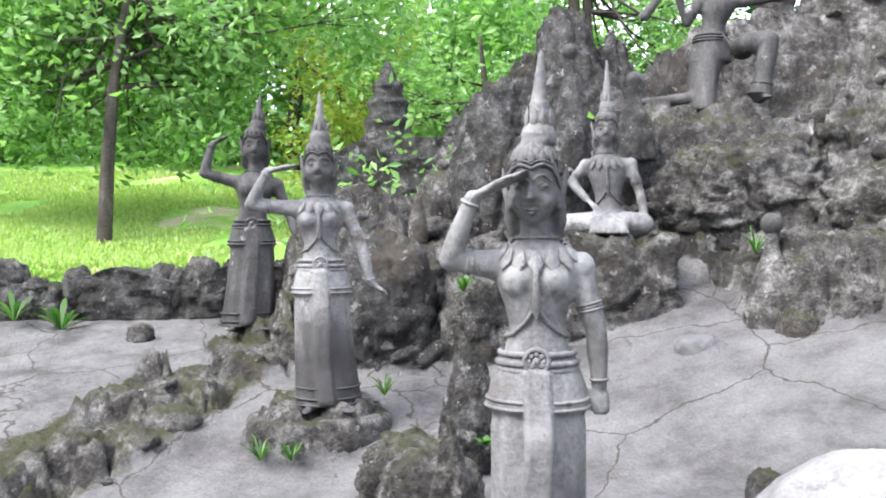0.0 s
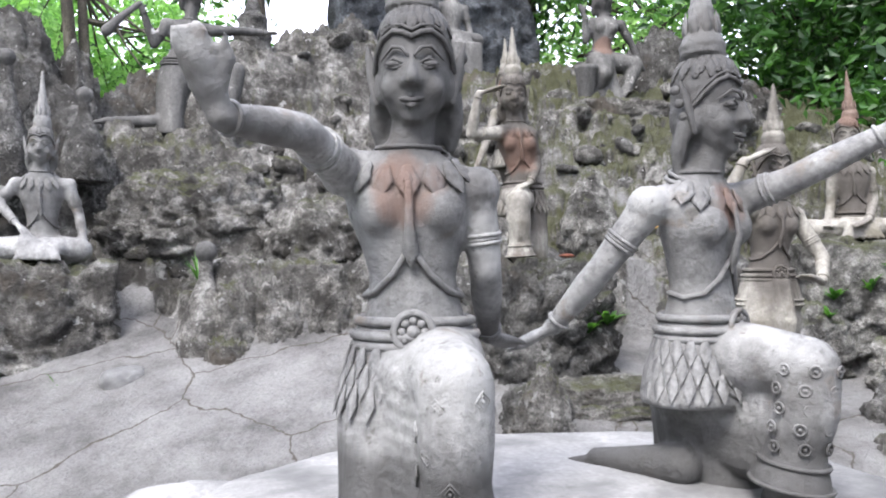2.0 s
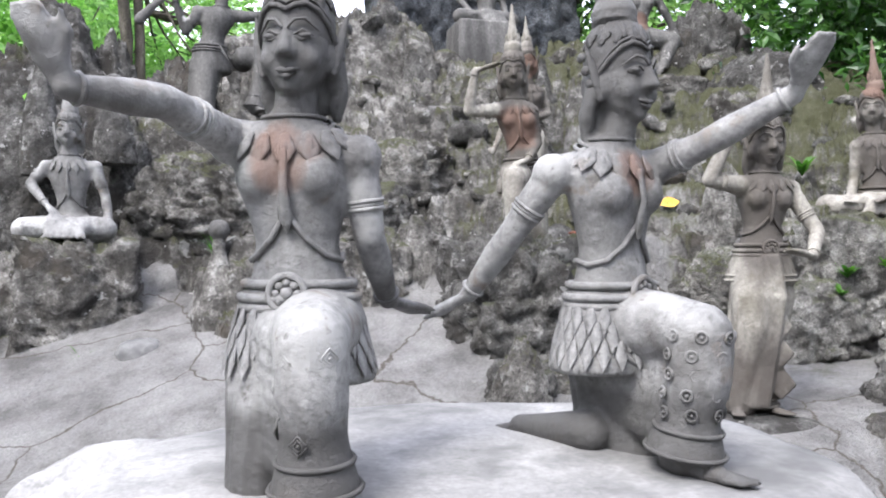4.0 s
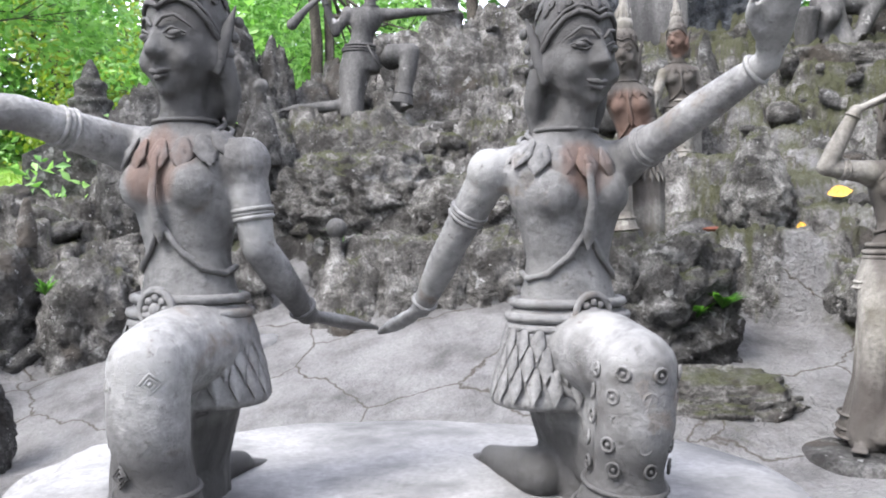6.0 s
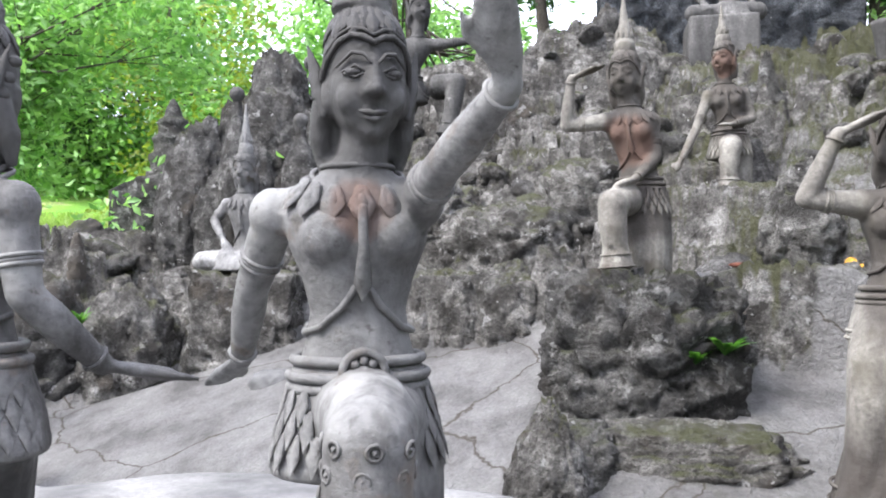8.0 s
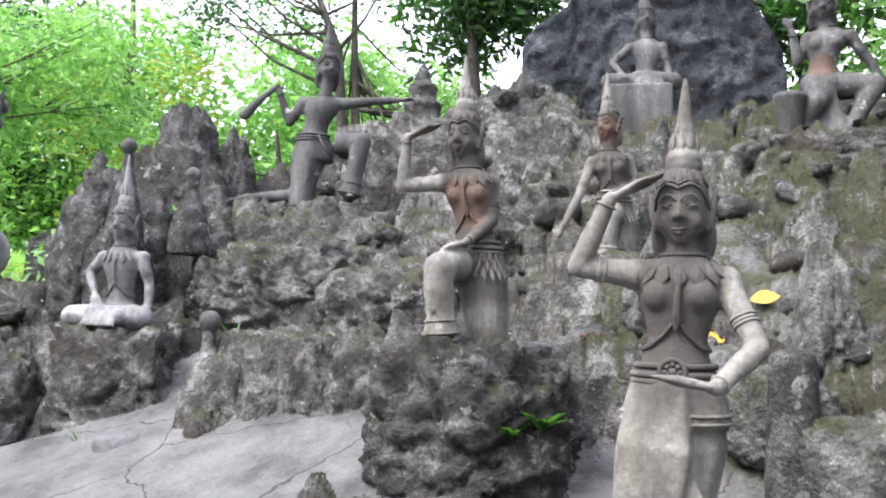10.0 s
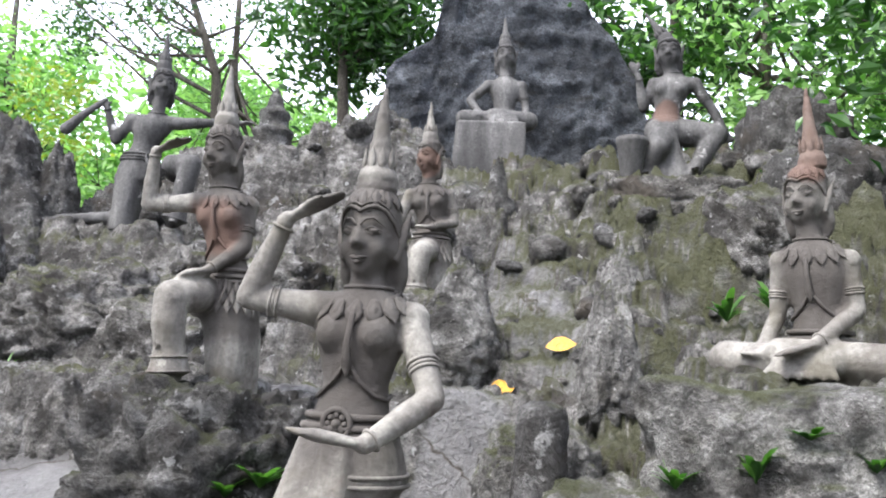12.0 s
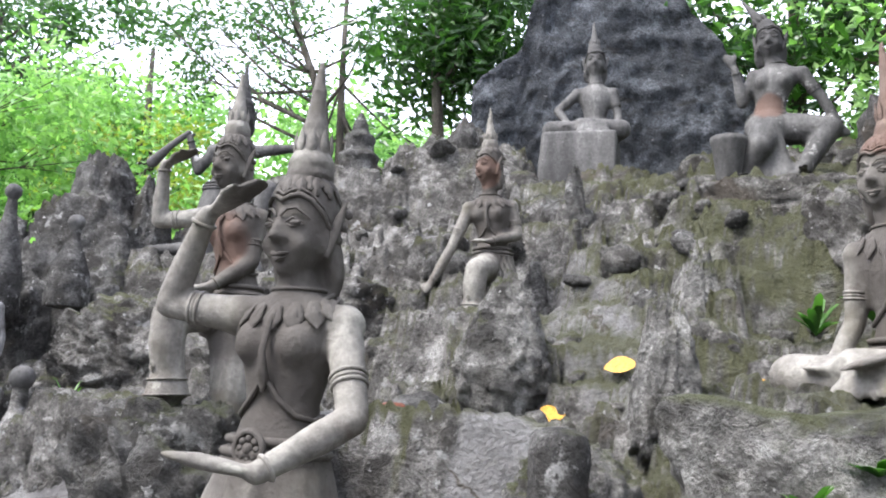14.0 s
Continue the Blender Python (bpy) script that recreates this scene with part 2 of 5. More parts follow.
def fbm(x, y, z=0.0, octaves=5, seed=0, ridge=False):
    z = np.zeros_like(np.asarray(x, float)) + z
    total, amp, f = 0, 1.0, 1.0
    for k in range(octaves):
        v = value_noise(x * f + 17.3 * k, y * f - 9.1 * k, z * f + 3.7 * k, seed + k)
        if ridge:
            v = 1 - 2 * np.abs(v)
        total = total + amp * v
        amp *= 0.5
        f *= 2.03
    return total / 1.9


def domes(x, y, z, seed=0):
    """Rounded and flat-topped lumps with sharp crevices between them, about 0 to 1."""
    x, y, z = np.broadcast_arrays(np.asarray(x, float), np.asarray(y, float), np.asarray(z, float))
    ix, iy, iz = np.floor(x).astype(np.int64), np.floor(y).astype(np.int64), np.floor(z).astype(np.int64)
    best = np.full(x.shape, 9.0)
    second = np.full(x.shape, 9.0)
    lift = np.zeros(x.shape)
    for a in (-1, 0, 1):
        for b in (-1, 0, 1):
            for c in (-1, 0, 1):
                jx, jy, jz = ix + a, iy + b, iz + c
                d = (jx + _hash(jx, jy, jz, seed) - x) ** 2 + (jy + _hash(jx, jy, jz, seed + 1) - y) ** 2 + (jz + _hash(jx, jy, jz, seed + 2) - z) ** 2
                near = d < best
                second = np.where(near, best, np.minimum(second, d))
                best = np.where(near, d, best)
                lift = np.where(near, _hash(jx, jy, jz, seed + 3), lift)
    gap = smooth01(np.sqrt(second) - np.sqrt(best), 0.0, 0.22)
    return 0.5 * np.clip(1 - best, -0.2, 1) * (0.6 + 0.4 * lift) + gap * (0.2 + 0.5 * lift)


def strata(h, x, y, step, seed):
    """Change of height that weathers a slope into uneven beds with steep faces."""
    q = h / step + 0.8 * fbm(x * 1.1, y * 1.1, 0, 4, seed)
    fr = q - np.floor(q)
    return step * (smooth01(fr, 0.4, 0.68) - fr)


def smooth01(v, lo, hi):
    t = np.clip((v - lo) / (hi - lo), 0, 1)
    return t * t * (3 - 2 * t)


def mound(x, y, cx, cy, rx, ry, turn=0.0, soft=0.3):
    """1 inside an ellipse, falling to 0 over its soft rim."""
    a = radians(turn)
    u = ((x - cx) * math.cos(a) + (y - cy) * math.sin(a)) / rx
    v = (-(x - cx) * math.sin(a) + (y - cy) * math.cos(a)) / ry
    return 1 - smooth01(np.sqrt(u * u + v * v), 1 - soft, 1 + soft)


# ---- terrain ----
def ground_height(x, y, rough=1.0):
    """Height, and how much cement (0 to 1), moss and lawn, of the ground at x, y."""
    x, y = np.asarray(x, float), np.asarray(y, float)
    wob = 0.12 * fbm(x * 1.3, y * 1.3, 0, 3, 5)
    base = 0.11 + 0.12 * np.clip(x, -3, 5) + 0.056 * np.clip(y, 0, 6)
    # sloping walk that climbs towards the ridge
    slope = 0.62 + 0.35 * (np.clip(y, 2.4, 5.2) - 3.8) + 0.3 * (np.clip(x, 0, 3.2) - 1.6)
    base = np.maximum(base, slope)
    base = base - smooth01(-y, -2.1, -1.2) * np.clip(base - 0.12, 0, 1)
    # rise of the hillside
    y0 = 4.75 - 0.55 * (np.clip(x, 0.4, 7.5) - 2) + 0.5 * wob
    d = y - y0
    hill = 0.9 + np.minimum(0.72 * d, 1.75 + 0.36 * (d - 2.43))
    left = smooth01(-x, -0.7, 0.9)
    hill = hill * (1 - left) + left * (0.45 - 2.5 * np.maximum(5.2 - y, 0) + np.minimum(1.5 * np.maximum(y - 5.25, 0), 1.35))
    far = smooth01(y, 7.4, 9.5)
    hill = hill * (1 - far) + far * np.minimum(hill, 2.3 + 0.15 * x)
    west = smooth01(-x, 1.0, 1.9)
    hill = hill * (1 - west) - 1.0 * west
    rock = smooth01(hill - base, -0.04, 0.12)
    h = np.maximum(base, hill)
    # plateau, its broken edge and the lawn on the west side
    plateau = 0.45 + 0.19 * np.clip(y - 4.5, -1, 2.4)
    edge = -2.5 + 0.6 * (y - 4.5) + 0.35 * wob
    pl = smooth01(edge - x, -0.1, 0.04) * smooth01(y, 2.0, 2.6)
    bank = smooth01(edge - x, -1.15 + 0.3 * wob, -0.12) * smooth01(y, 2.0, 2.6)
    h = np.maximum(h, h * (1 - bank) + (plateau - 0.02) * bank)
    h = h * (1 - pl) + np.maximum(plateau, -1) * pl
    rock = np.maximum(rock * (1 - pl), np.maximum(bank * (1 - pl), smooth01(bank, 0.05, 0.3) * (1 - pl)))
    lawn = smooth01(y, 7.15, 7.4) * smooth01(-x, 0.1, 0.7)
    lawnz = 1.15 + 0.21 * np.clip(y - 7, 0, 12) + 0.02 * np.clip(-x, 0, 10)
    h = h * (1 - lawn) + lawnz * lawn
    # ledges and humps that carry the figures
    ledges = [
        # x, y, rx, ry, turn, top
        (4.3, 5.1, 0.5, 0.4, 0, 2.02), (2.2, 6.65, 0.95, 0.4, 0, 2.5), (6.15, 6.05, 0.55, 0.4, -10, 3.1),
        (5.1, 7.2, 0.8, 0.6, 0, 3.32), (5.75, 3.2, 0.62, 0.48, -20, 1.66), (5.85, 4.4, 0.5, 0.25, 0, 1.95),
        (4.05, 4.15, 0.75, 0.35, -12, 1.55), (1.15, 5.75, 0.3, 0.25, 0, 1.5), (-0.78, 4.66, 0.36, 0.27, 20, 0.55),
        (-1.41, 6.1, 0.35, 0.35, 0, 0.86), (2.5, 4.75, 0.68, 0.24, -20, 1.48), (3.05, 4.55, 0.35, 0.22, 0, 1.58), (3.0, 7.55, 0.9, 0.5, 0, 3.4), (3.95, 7.65, 0.7, 0.5, 0, 3.75),
    ]
    flat = np.zeros_like(h)
    for cx, cy, rx, ry, turn, top in ledges:
        m = mound(x, y, cx, cy, rx, ry, turn, 0.22)
        h = h * (1 - m) + np.maximum(top, h * (cx < 0)) * m
        rock = np.maximum(rock, smooth01(m, 0.0, 0.25))
        flat = np.maximum(flat, m)
    # cement: the lower walk, the upper path with its worn treads
    path = 0.6 * mound(x, y, 4.92, 4.6, 0.24, 0.8, 14, 0.35) + 0.8 * mound(x, y, 4.32, 3.55, 0.16, 0.6, -38, 0.3) + mound(x, y, 3.95, 4.05, 0.55, 0.16, 8, 0.3) + mound(x, y, 1.62, 5.1, 0.17, 0.5, 0, 0.3) + 0.4 * mound(x, y, 5.95, 4.3, 0.35, 0.3, 0, 0.3)
    cement = np.clip((1 - rock) + path, 0, 1) * (1 - lawn)
    roughness = (1 - np.clip(cement, 0, 1)) * (1 - lawn) * rough
    worn = np.clip(roughness + 0.5 * np.clip(path, 0, 1) * rock, 0, 1)
    tread = np.clip(roughness + 0.5 * np.clip(path, 0, 1) * rock, 0, 1)
    # broken beds, rounded lumps and crevices
    wx = x + 0.16 * fbm(x * 2.3, y * 2.3, 0, 3, 61)
    wy = y + 0.16 * fbm(x * 2.3, y * 2.3, 4.0, 3, 62)
    wz = h * 1.5
    n1 = fbm(x * 1.3, y * 1.3, h * 0.8, 3, 11)
    n2 = domes(wx * 2.0, wy * 2.6, wz * 1.6, 71) - 0.45
    n3 = domes(wx * 5.5, wy * 6.5, wz * 4.5, 73) - 0.45
    n4 = domes(wx * 14, wy * 14, wz * 12, 75) - 0.45
    calm = (1 - 0.65 * flat) * (1 - 0.5 * smooth01(-x, -0.2, 0.6) * smooth01(-y, -5.6, -4.8))
    h = h + roughness * calm * (0.12 * n1 + 0.21 * n2 + 0.12 * n3)
    h = h + tread * 0.92 * strata(h, x, y, 0.19, 41) + worn * 0.35 * strata(h, x + 7, y, 0.065, 43)
    h = h + worn * (0.055 * n4 + 0.022 * fbm(x * 17, y * 17, h * 9, 3, 31))
    h = h + (1 - roughness) * (0.012 * fbm(x * 3, y * 3, 0, 4, 51) + 0.004 * fbm(x * 14, y * 14, 0, 3, 53))
    moss = 0.17 * smooth01(x, 5.0, 6.3) * smooth01(y, 3.6, 4.4) + 0.1 * smooth01(-x, 0.2, 1.5) - 0.03 + 0.14 * smooth01(x, 3.0, 4.8)
    moss = moss - 0.22 * smooth01(cement, 0.5, 0.9) * (1 - 0.8 * rock)
    return h, cement, moss, lawn


def spaced(lo, a, b, hi, fine, coarse):
    mid = list(np.arange(a, b, fine))
    out, p, s = [], a, fine
    while p > lo:
        s = min(s * 1.18, coarse)
        p -= s
        out.append(p)
    tail, p, s = [], b, fine
    while p < hi:
        tail.append(p)
        s = min(s * 1.18, coarse)
        p += s
    return np.array(out[::-1] + mid + tail)


gx = spaced(-60, -2.6, 7.0, 60, 0.024, 4.0)
gy = spaced(-50, 1.8, 7.9, 80, 0.022, 4.0)
GX, GY = np.meshgrid(gx, gy)
GH, GC, GM, GL = ground_height(GX, GY)
nx, ny = len(gx), len(gy)
verts = np.stack([GX.ravel(), GY.ravel(), GH.ravel()], 1)
idx = np.arange(nx * ny).reshape(ny, nx)
quads = np.stack([idx[:-1, :-1].ravel(), idx[:-1, 1:].ravel(), idx[1:, 1:].ravel(), idx[1:, :-1].ravel()], 1)
ground = part("ground", verts, quads.tolist(), TERRAIN)
ground.data.materials.append(GRASS_SOIL)
lawn_face = (GL[:-1, :-1].ravel() > 0.5).astype(np.int32)
ground.data.polygons.foreach_set("material_index", lawn_face)
for key, values in (("cement", GC), ("moss", GM)):
    at = ground.data.attributes.new(key, "FLOAT", "POINT")
    at.data.foreach_set("value", values.ravel().astype(np.float32))
tagged(ground, "pale cracked cement walk and rough weathered grey rock hillside", "ground", kind="structure")


def ground_z(x, y):
    return float(ground_height(np.array([x]), np.array([y]))[0][0])


# ---- solid shapes ----
class Soup:
    """Gathers vertices and faces of simple solids."""

    def __init__(self):
        self.v, self.f = [], []

    def rings(self, rows, close=True):
        """Loft of equal rings of points."""
        k, b = len(rows[0]), len(self.v)
        for r in rows:
            self.v.extend(Vector(p) for p in r)
        for i in range(len(rows) - 1):
            for j in range(k):
                a0, a1 = b + i * k + j, b + i * k + (j + 1) % k
                self.f.append((a0, a1, a1 + k, a0 + k))
        if close:
            self.f.append(tuple(b + j for j in range(k))[::-1])
            self.f.append(tuple(b + (len(rows) - 1) * k + j for j in range(k)))

    def tube(self, pts, radii, k=12, flat=1.0, flat_axis=None):
        pts = [Vector(p) for p in pts]
        rows = []
        last = None
        for i, p in enumerate(pts):
            d = (pts[min(i + 1, len(pts) - 1)] - pts[max(i - 1, 0)]).normalized()
            ref = Vector(flat_axis) if flat_axis else (last or (Vector((0, 1, 0)) if abs(d.y) < 0.9 else Vector((1, 0, 0))))
            a = (ref - d * ref.dot(d)).normalized()
            c = d.cross(a)
            if not flat_axis:
                last = a
            r = radii[i]
            rows.append([p + a * (r * flat * math.cos(q)) + c * (r * math.sin(q)) for q in (2 * math.pi * j / k for j in range(k))])
        d0 = (pts[0] - pts[1]).normalized()
        d1 = (pts[-1] - pts[-2]).normalized()

        def cap(row, c, d, r):
            return [[c + (p - c) * math.cos(e) + d * (r * math.sin(e)) for p in row] for e in (0.5, 1.0, 1.4)]
        head = cap(rows[0], pts[0], d0, radii[0])[::-1]
        foot = cap(rows[-1], pts[-1], d1, radii[-1])
        self.rings(head + rows + foot)

    def ball(self, c, r, rot=None, k=14):
        c = Vector(c)
        r = Vector(r) if not isinstance(r, (int, float)) else Vector((r, r, r))
        rows = []
        for i in range(1, k // 2 + 2):
            e = math.pi * i / (k // 2 + 2)
            row = []
            for j in range(k):
                q = 2 * math.pi * j / k
                p = Vector((r.x * math.sin(e) * math.cos(q), r.y * math.sin(e) * math.sin(q), -r.z * math.cos(e)))
                row.append(c + (rot @ p if rot else p))
            rows.append(row)
        self.rings(rows)

    def lathe(self, c, profile, rot=None, k=20, sx=1.0, sy=1.0):
        """Turned solid about the upright axis: rows of (height, radius)."""
        c = Vector(c)
        rows = []
        for z, r in profile:
            rows.append([c + (rot @ p if rot else p) for p in (Vector((sx * r * math.cos(2 * math.pi * j / k), sy * r * math.sin(2 * math.pi * j / k), z)) for j in range(k))])
        self.rings(rows)

    def hoop(self, c, u, v, r, k=24, m=8):
        """A ring of thickness r whose centre line runs c + cos*u + sin*v."""
        c, u, v = Vector(c), Vector(u), Vector(v)
        nrm = u.cross(v).normalized()
        b = len(self.v)
        for i in range(k):
            q = 2 * math.pi * i / k
            p = u * math.cos(q) + v * math.sin(q)
            o = p.normalized()
            for j in range(m):
                e = 2 * math.pi * j / m
                self.v.append(c + p + o * (r * math.cos(e)) + nrm * (r * math.sin(e)))
        for i in range(k):
            for j in range(m):
                self.f.append((b + i * m + j, b + ((i + 1) % k) * m + j, b + ((i + 1) % k) * m + (j + 1) % m, b + i * m + (j + 1) % m))


def fused(name, soup, voxel, mat, smooth=2, extra=None):
    """One closed skin round all the solids, with the fine ornaments added on top, as one mesh."""
    me = bpy.data.meshes.new(name)
    me.from_pydata([tuple(v) for v in soup.v], [], soup.f)
    ob = new(name, me)
    rm = ob.modifiers.new("remesh", "REMESH")
    rm.mode = "VOXEL"
    rm.voxel_size = voxel
    if smooth:
        sm = ob.modifiers.new("smooth", "SMOOTH")
        sm.factor = 0.5
        sm.iterations = smooth
    done = bpy.data.meshes.new_from_object(ob.evaluated_get(bpy.context.evaluated_depsgraph_get()))
    ob.modifiers.clear()
    if extra and extra.v:
        bm = bmesh.new()
        bm.from_mesh(done)
        vs = [bm.verts.new(p) for p in extra.v]
        for f in extra.f:
            try:
                bm.faces.new([vs[i] for i in f])
            except ValueError:
                pass
        bm.to_mesh(done)
        bm.free()
    done.polygons.foreach_set("use_smooth", [True] * len(done.polygons))
    done.materials.clear()
    done.materials.append(mat)
    done.name = name
    ob.data = done
    return ob


# ---- rocks ----
def rock_shape(seed, sub=4, square=0.0, pit=1.0):
    """A rough unit boulder as vertices and faces."""
    bm = bmesh.new()
    bmesh.ops.create_icosphere(bm, subdivisions=sub, radius=1.0)
    v = np.array([p.co[:] for p in bm.verts])
    f = [[q.index for q in p.verts] for p in bm.faces]
    bm.free()
    if square:
        n = np.abs(v).max(1, keepdims=True)
        v = v * (1 - square) + square * 0.82 * v / n
    o = seed * 7.77
    x, y, z = v[:, 0] + o, v[:, 1] - o, v[:, 2] + 2 * o
    wx = x + 0.25 * fbm(x * 3, y * 3, z * 3, 3, seed + 40)
    wz = z + 0.25 * fbm(x * 3, y * 3, z * 3, 3, seed + 41)
    wy = y + 0.2 * fbm(x * 3, y * 3, z * 3, 3, seed + 42)
    r = 1 + 0.22 * fbm(x * 1.1, y * 1.1, z * 1.1, 3, seed) + pit * (0.16 * (domes(wx * 1.9, wy * 1.9, wz * 2.3, seed + 9) - 0.45) + 0.1 * (domes(wx * 4.6, wy * 4.6, wz * 5.6, seed + 20) - 0.45))
    r = r + pit * (0.05 * (domes(wx * 11, wy * 11, wz * 13, seed + 25) - 0.45) + 0.03 * fbm(x * 9, y * 9, z * 20, 4, seed + 30))
    bed = wz * 4.5 + 0.5 * fbm(x * 1.5, y * 1.5, z * 0.5, 2, seed + 33)
    fr = bed - np.floor(bed)
    r = r + 0.05 * pit * (smooth01(fr, 0.1, 0.35) - smooth01(fr, 0.75, 1.0) - 0.5)
    return v * r[:, None], f


def boulder(name, x, y, ztop, rx, ry, hz, seed, mat=None, label="", sub=5, square=0.25, turn=0.0, group="", pit=1.0, point=0.0):
    v, f = rock_shape(seed, sub, square, pit)
    v = v / np.percentile(np.abs(v), 99.7, axis=0)
    if point:
        v[:, :2] *= (1.05 - point * smooth01(v[:, 2], -0.5, 1.1))[:, None]
    ob = part(name, v * np.array([rx, ry, hz / 2]), f, mat or ROCK)
    ob.matrix_world = pose(x, y, ztop - hz / 2, 0, 0, turn)
    return tagged(ob, label or "rough weathered grey boulder with pale lichen", "rock", group)


def slab(name, x, y, ztop, rx, ry, hz, seed, mat, label, turn=0.0, lump=0.05):
    """A flat-topped rounded platform."""
    k, rows = 64, []
    prof = [(0.0, 1.04), (0.25, 1.05), (0.55, 1.04), (0.8, 1.02), (0.92, 0.99), (0.98, 0.95), (1.0, 0.88), (1.012, 0.7), (1.018, 0.45), (1.02, 0.2), (1.02, 0.04)]
    verts, faces = [], []
    for zf, rf in prof:
        for i in range(k):
            q = 2 * math.pi * i / k
            c, w = math.cos(q), math.sin(q)
            rr = rf * (1 + lump * 2 * float(fbm(np.array([c * 1.3 + seed]), np.array([w * 1.3]), zf * 0.6, 3, seed)[0]))
            e = 0.8
            px, py = rx * rr * math.copysign(abs(c) ** e, c), ry * rr * math.copysign(abs(w) ** e, w)
            pz = hz * (zf - 1) + 0.5 * lump * hz * float(fbm(np.array([px * 3 + seed]), np.array([py * 3]), 0, 4, seed + 3)[0])
            verts.append((px, py, pz))
    for i in range(len(prof) - 1):
        for j in range(k):
            a0, a1 = i * k + j, i * k + (j + 1) % k
            faces.append((a0, a1, a1 + k, a0 + k))
    faces.append(tuple((len(prof) - 1) * k + j for j in range(k)))
    ob = part(name, verts, faces, mat)
    ob.matrix_world = pose(x, y, ztop, 0, 0, turn)
    return tagged(ob, label, "rock")


slab("rock_platform", 2.02, 1.55, 0.965, 1.0, 0.78, 0.75, 3, SMOOTHROCK, "broad pale smooth cement platform under the kneeling statues", -12, 0.045)
boulder("boulder", 1.2, 2.3, 0.93, 0.42, 0.3, 0.8, 14, SMOOTHROCK, "smooth pale cement hump beside the platform", square=0.1, pit=0.15, turn=15)
slab("slab", -0.76, 4.66, 0.545, 0.4, 0.27, 0.22, 8, ROCK, "rough grey cement slab under a dancer statue", 18, 0.06)
boulder("boulder", 1.14, 5.56, 1.6, 0.4, 0.38, 1.0, 21, ROCK, "dark square boulder that carries a sitting statue", square=0.9)
boulder("boulder", 3.44, 3.68, 1.6, 0.52, 0.46, 1.12, 22, DARKROCK, "large dark overhanging boulder that carries a squatting statue", square=0.7, sub=6)
boulder("boulder", 2.2, 5.95, 2.28, 0.75, 0.5, 1.2, 23, ROCK, "large rounded grey boulder with a dark hollow", square=0.2, sub=6)
boulder("boulder", 2.95, 5.3, 2.05, 0.5, 0.4, 0.8, 24, ROCK)
boulder("boulder", 3.55, 5.6, 2.35, 0.45, 0.4, 0.8, 25, ROCK)
boulder("boulder", 1.45, 4.78, 0.97, 0.15, 0.13, 0.24, 26, SMOOTHROCK, "low rounded stone set in the cement path", 4, 0.3, pit=0.4)
boulder("boulder", 2.9, 2.8, 1.12, 0.17, 0.15, 0.62, 27, ROCK, "pointed grey rock standing on the path", square=0.0, point=0.6)
boulder("boulder", 3.45, 3.08, 0.97, 0.5, 0.25, 0.4, 28, ROCK, "low layered rock ledge below the dark boulder", square=0.3, turn=-8)
boulder("boulder", 3.05, 3.05, 1.0, 0.2, 0.2, 0.5, 29, DARKROCK)
boulder("boulder", 4.5, 4.35, 2.22, 0.24, 0.2, 0.75, 31, PALEROCK, "pointed mossy rock beside the worn path", point=0.6)
boulder("boulder", 5.12, 3.86, 2.08, 0.15, 0.2, 0.75, 32, PALEROCK, "upright mossy rock beside the worn path", square=0.5, point=0.6)
boulder("boulder", 5.36, 4.5, 2.38, 0.17, 0.22, 0.8, 33, PALEROCK, "upright mossy rock beside the worn path", square=0.4, point=0.6)
boulder("boulder", 5.22, 5.5, 2.7, 0.17, 0.15, 0.5, 34, PALEROCK)
boulder("boulder", 5.6, 5.75, 2.75, 0.3, 0.25, 0.6, 35, ROCK)
boulder("boulder", 4.85, 5.75, 3.15, 0.11, 0.1, 0.9, 36, DARKROCK, "narrow dark upright stone", point=0.6)
boulder("boulder", 6.1, 5.85, 3.08, 0.5, 0.3, 0.45, 37, ROCK, "flat-topped ledge under the perched statue", square=0.8, turn=-12)
boulder("boulder", 6.35, 4.85, 2.85, 0.4, 0.35, 0.8, 38, ROCK)
boulder("boulder", 7.3, 6.4, 4.1, 0.5, 0.45, 1.9, 39, DARKROCK, "tall dark craggy rock", square=0.3)
boulder("boulder", 6.9, 5.2, 3.3, 0.5, 0.5, 1.2, 40, DARKROCK)
boulder("boulder", 5.6, 3.08, 1.7, 0.56, 0.46, 0.75, 41, PALEROCK, "flat-topped pale rock under a seated statue", square=0.92, turn=-25, pit=0.6)
boulder("boulder", 6.12, 2.75, 1.42, 0.26, 0.24, 0.6, 42, SMOOTHROCK, "square weathered cement block", square=0.95, pit=0.3)
boulder("boulder", 5.0, 3.05, 1.35, 0.35, 0.3, 0.7, 44, PALEROCK)
boulder("boulder", 4.75, 3.5, 1.5, 0.25, 0.2, 0.5, 45, PALEROCK)
boulder("boulder", -0.1, 3.45, 0.64, 0.26, 0.24, 0.6, 46, ROCK)
boulder("boulder", 0.1, 4.1, 1.02, 0.17, 0.15, 0.75, 47, DARKROCK, "dark upright rock with pale flecks", point=0.6)
boulder("boulder", -0.02, 3.2, 0.82, 0.09, 0.09, 0.5, 48, ROCK, "small upright pointed stone", point=0.6)
boulder("boulder", 1.24, 3.2, 0.63, 0.09, 0.09, 0.3, 49, ROCK, "small rounded stone at the path edge", 4)
boulder("boulder", -0.22, 3.85, 0.62, 0.24, 0.2, 0.5, 50, ROCK)
boulder("boulder", 4.75, 2.15, 1.0, 0.3, 0.28, 0.7, 51, DARKROCK)
boulder("boulder", 5.2, 2.35, 1.25, 0.35, 0.3, 0.8, 55, PALEROCK)
boulder("boulder", 4.35, 1.95, 0.8, 0.22, 0.2, 0.5, 56, ROCK)
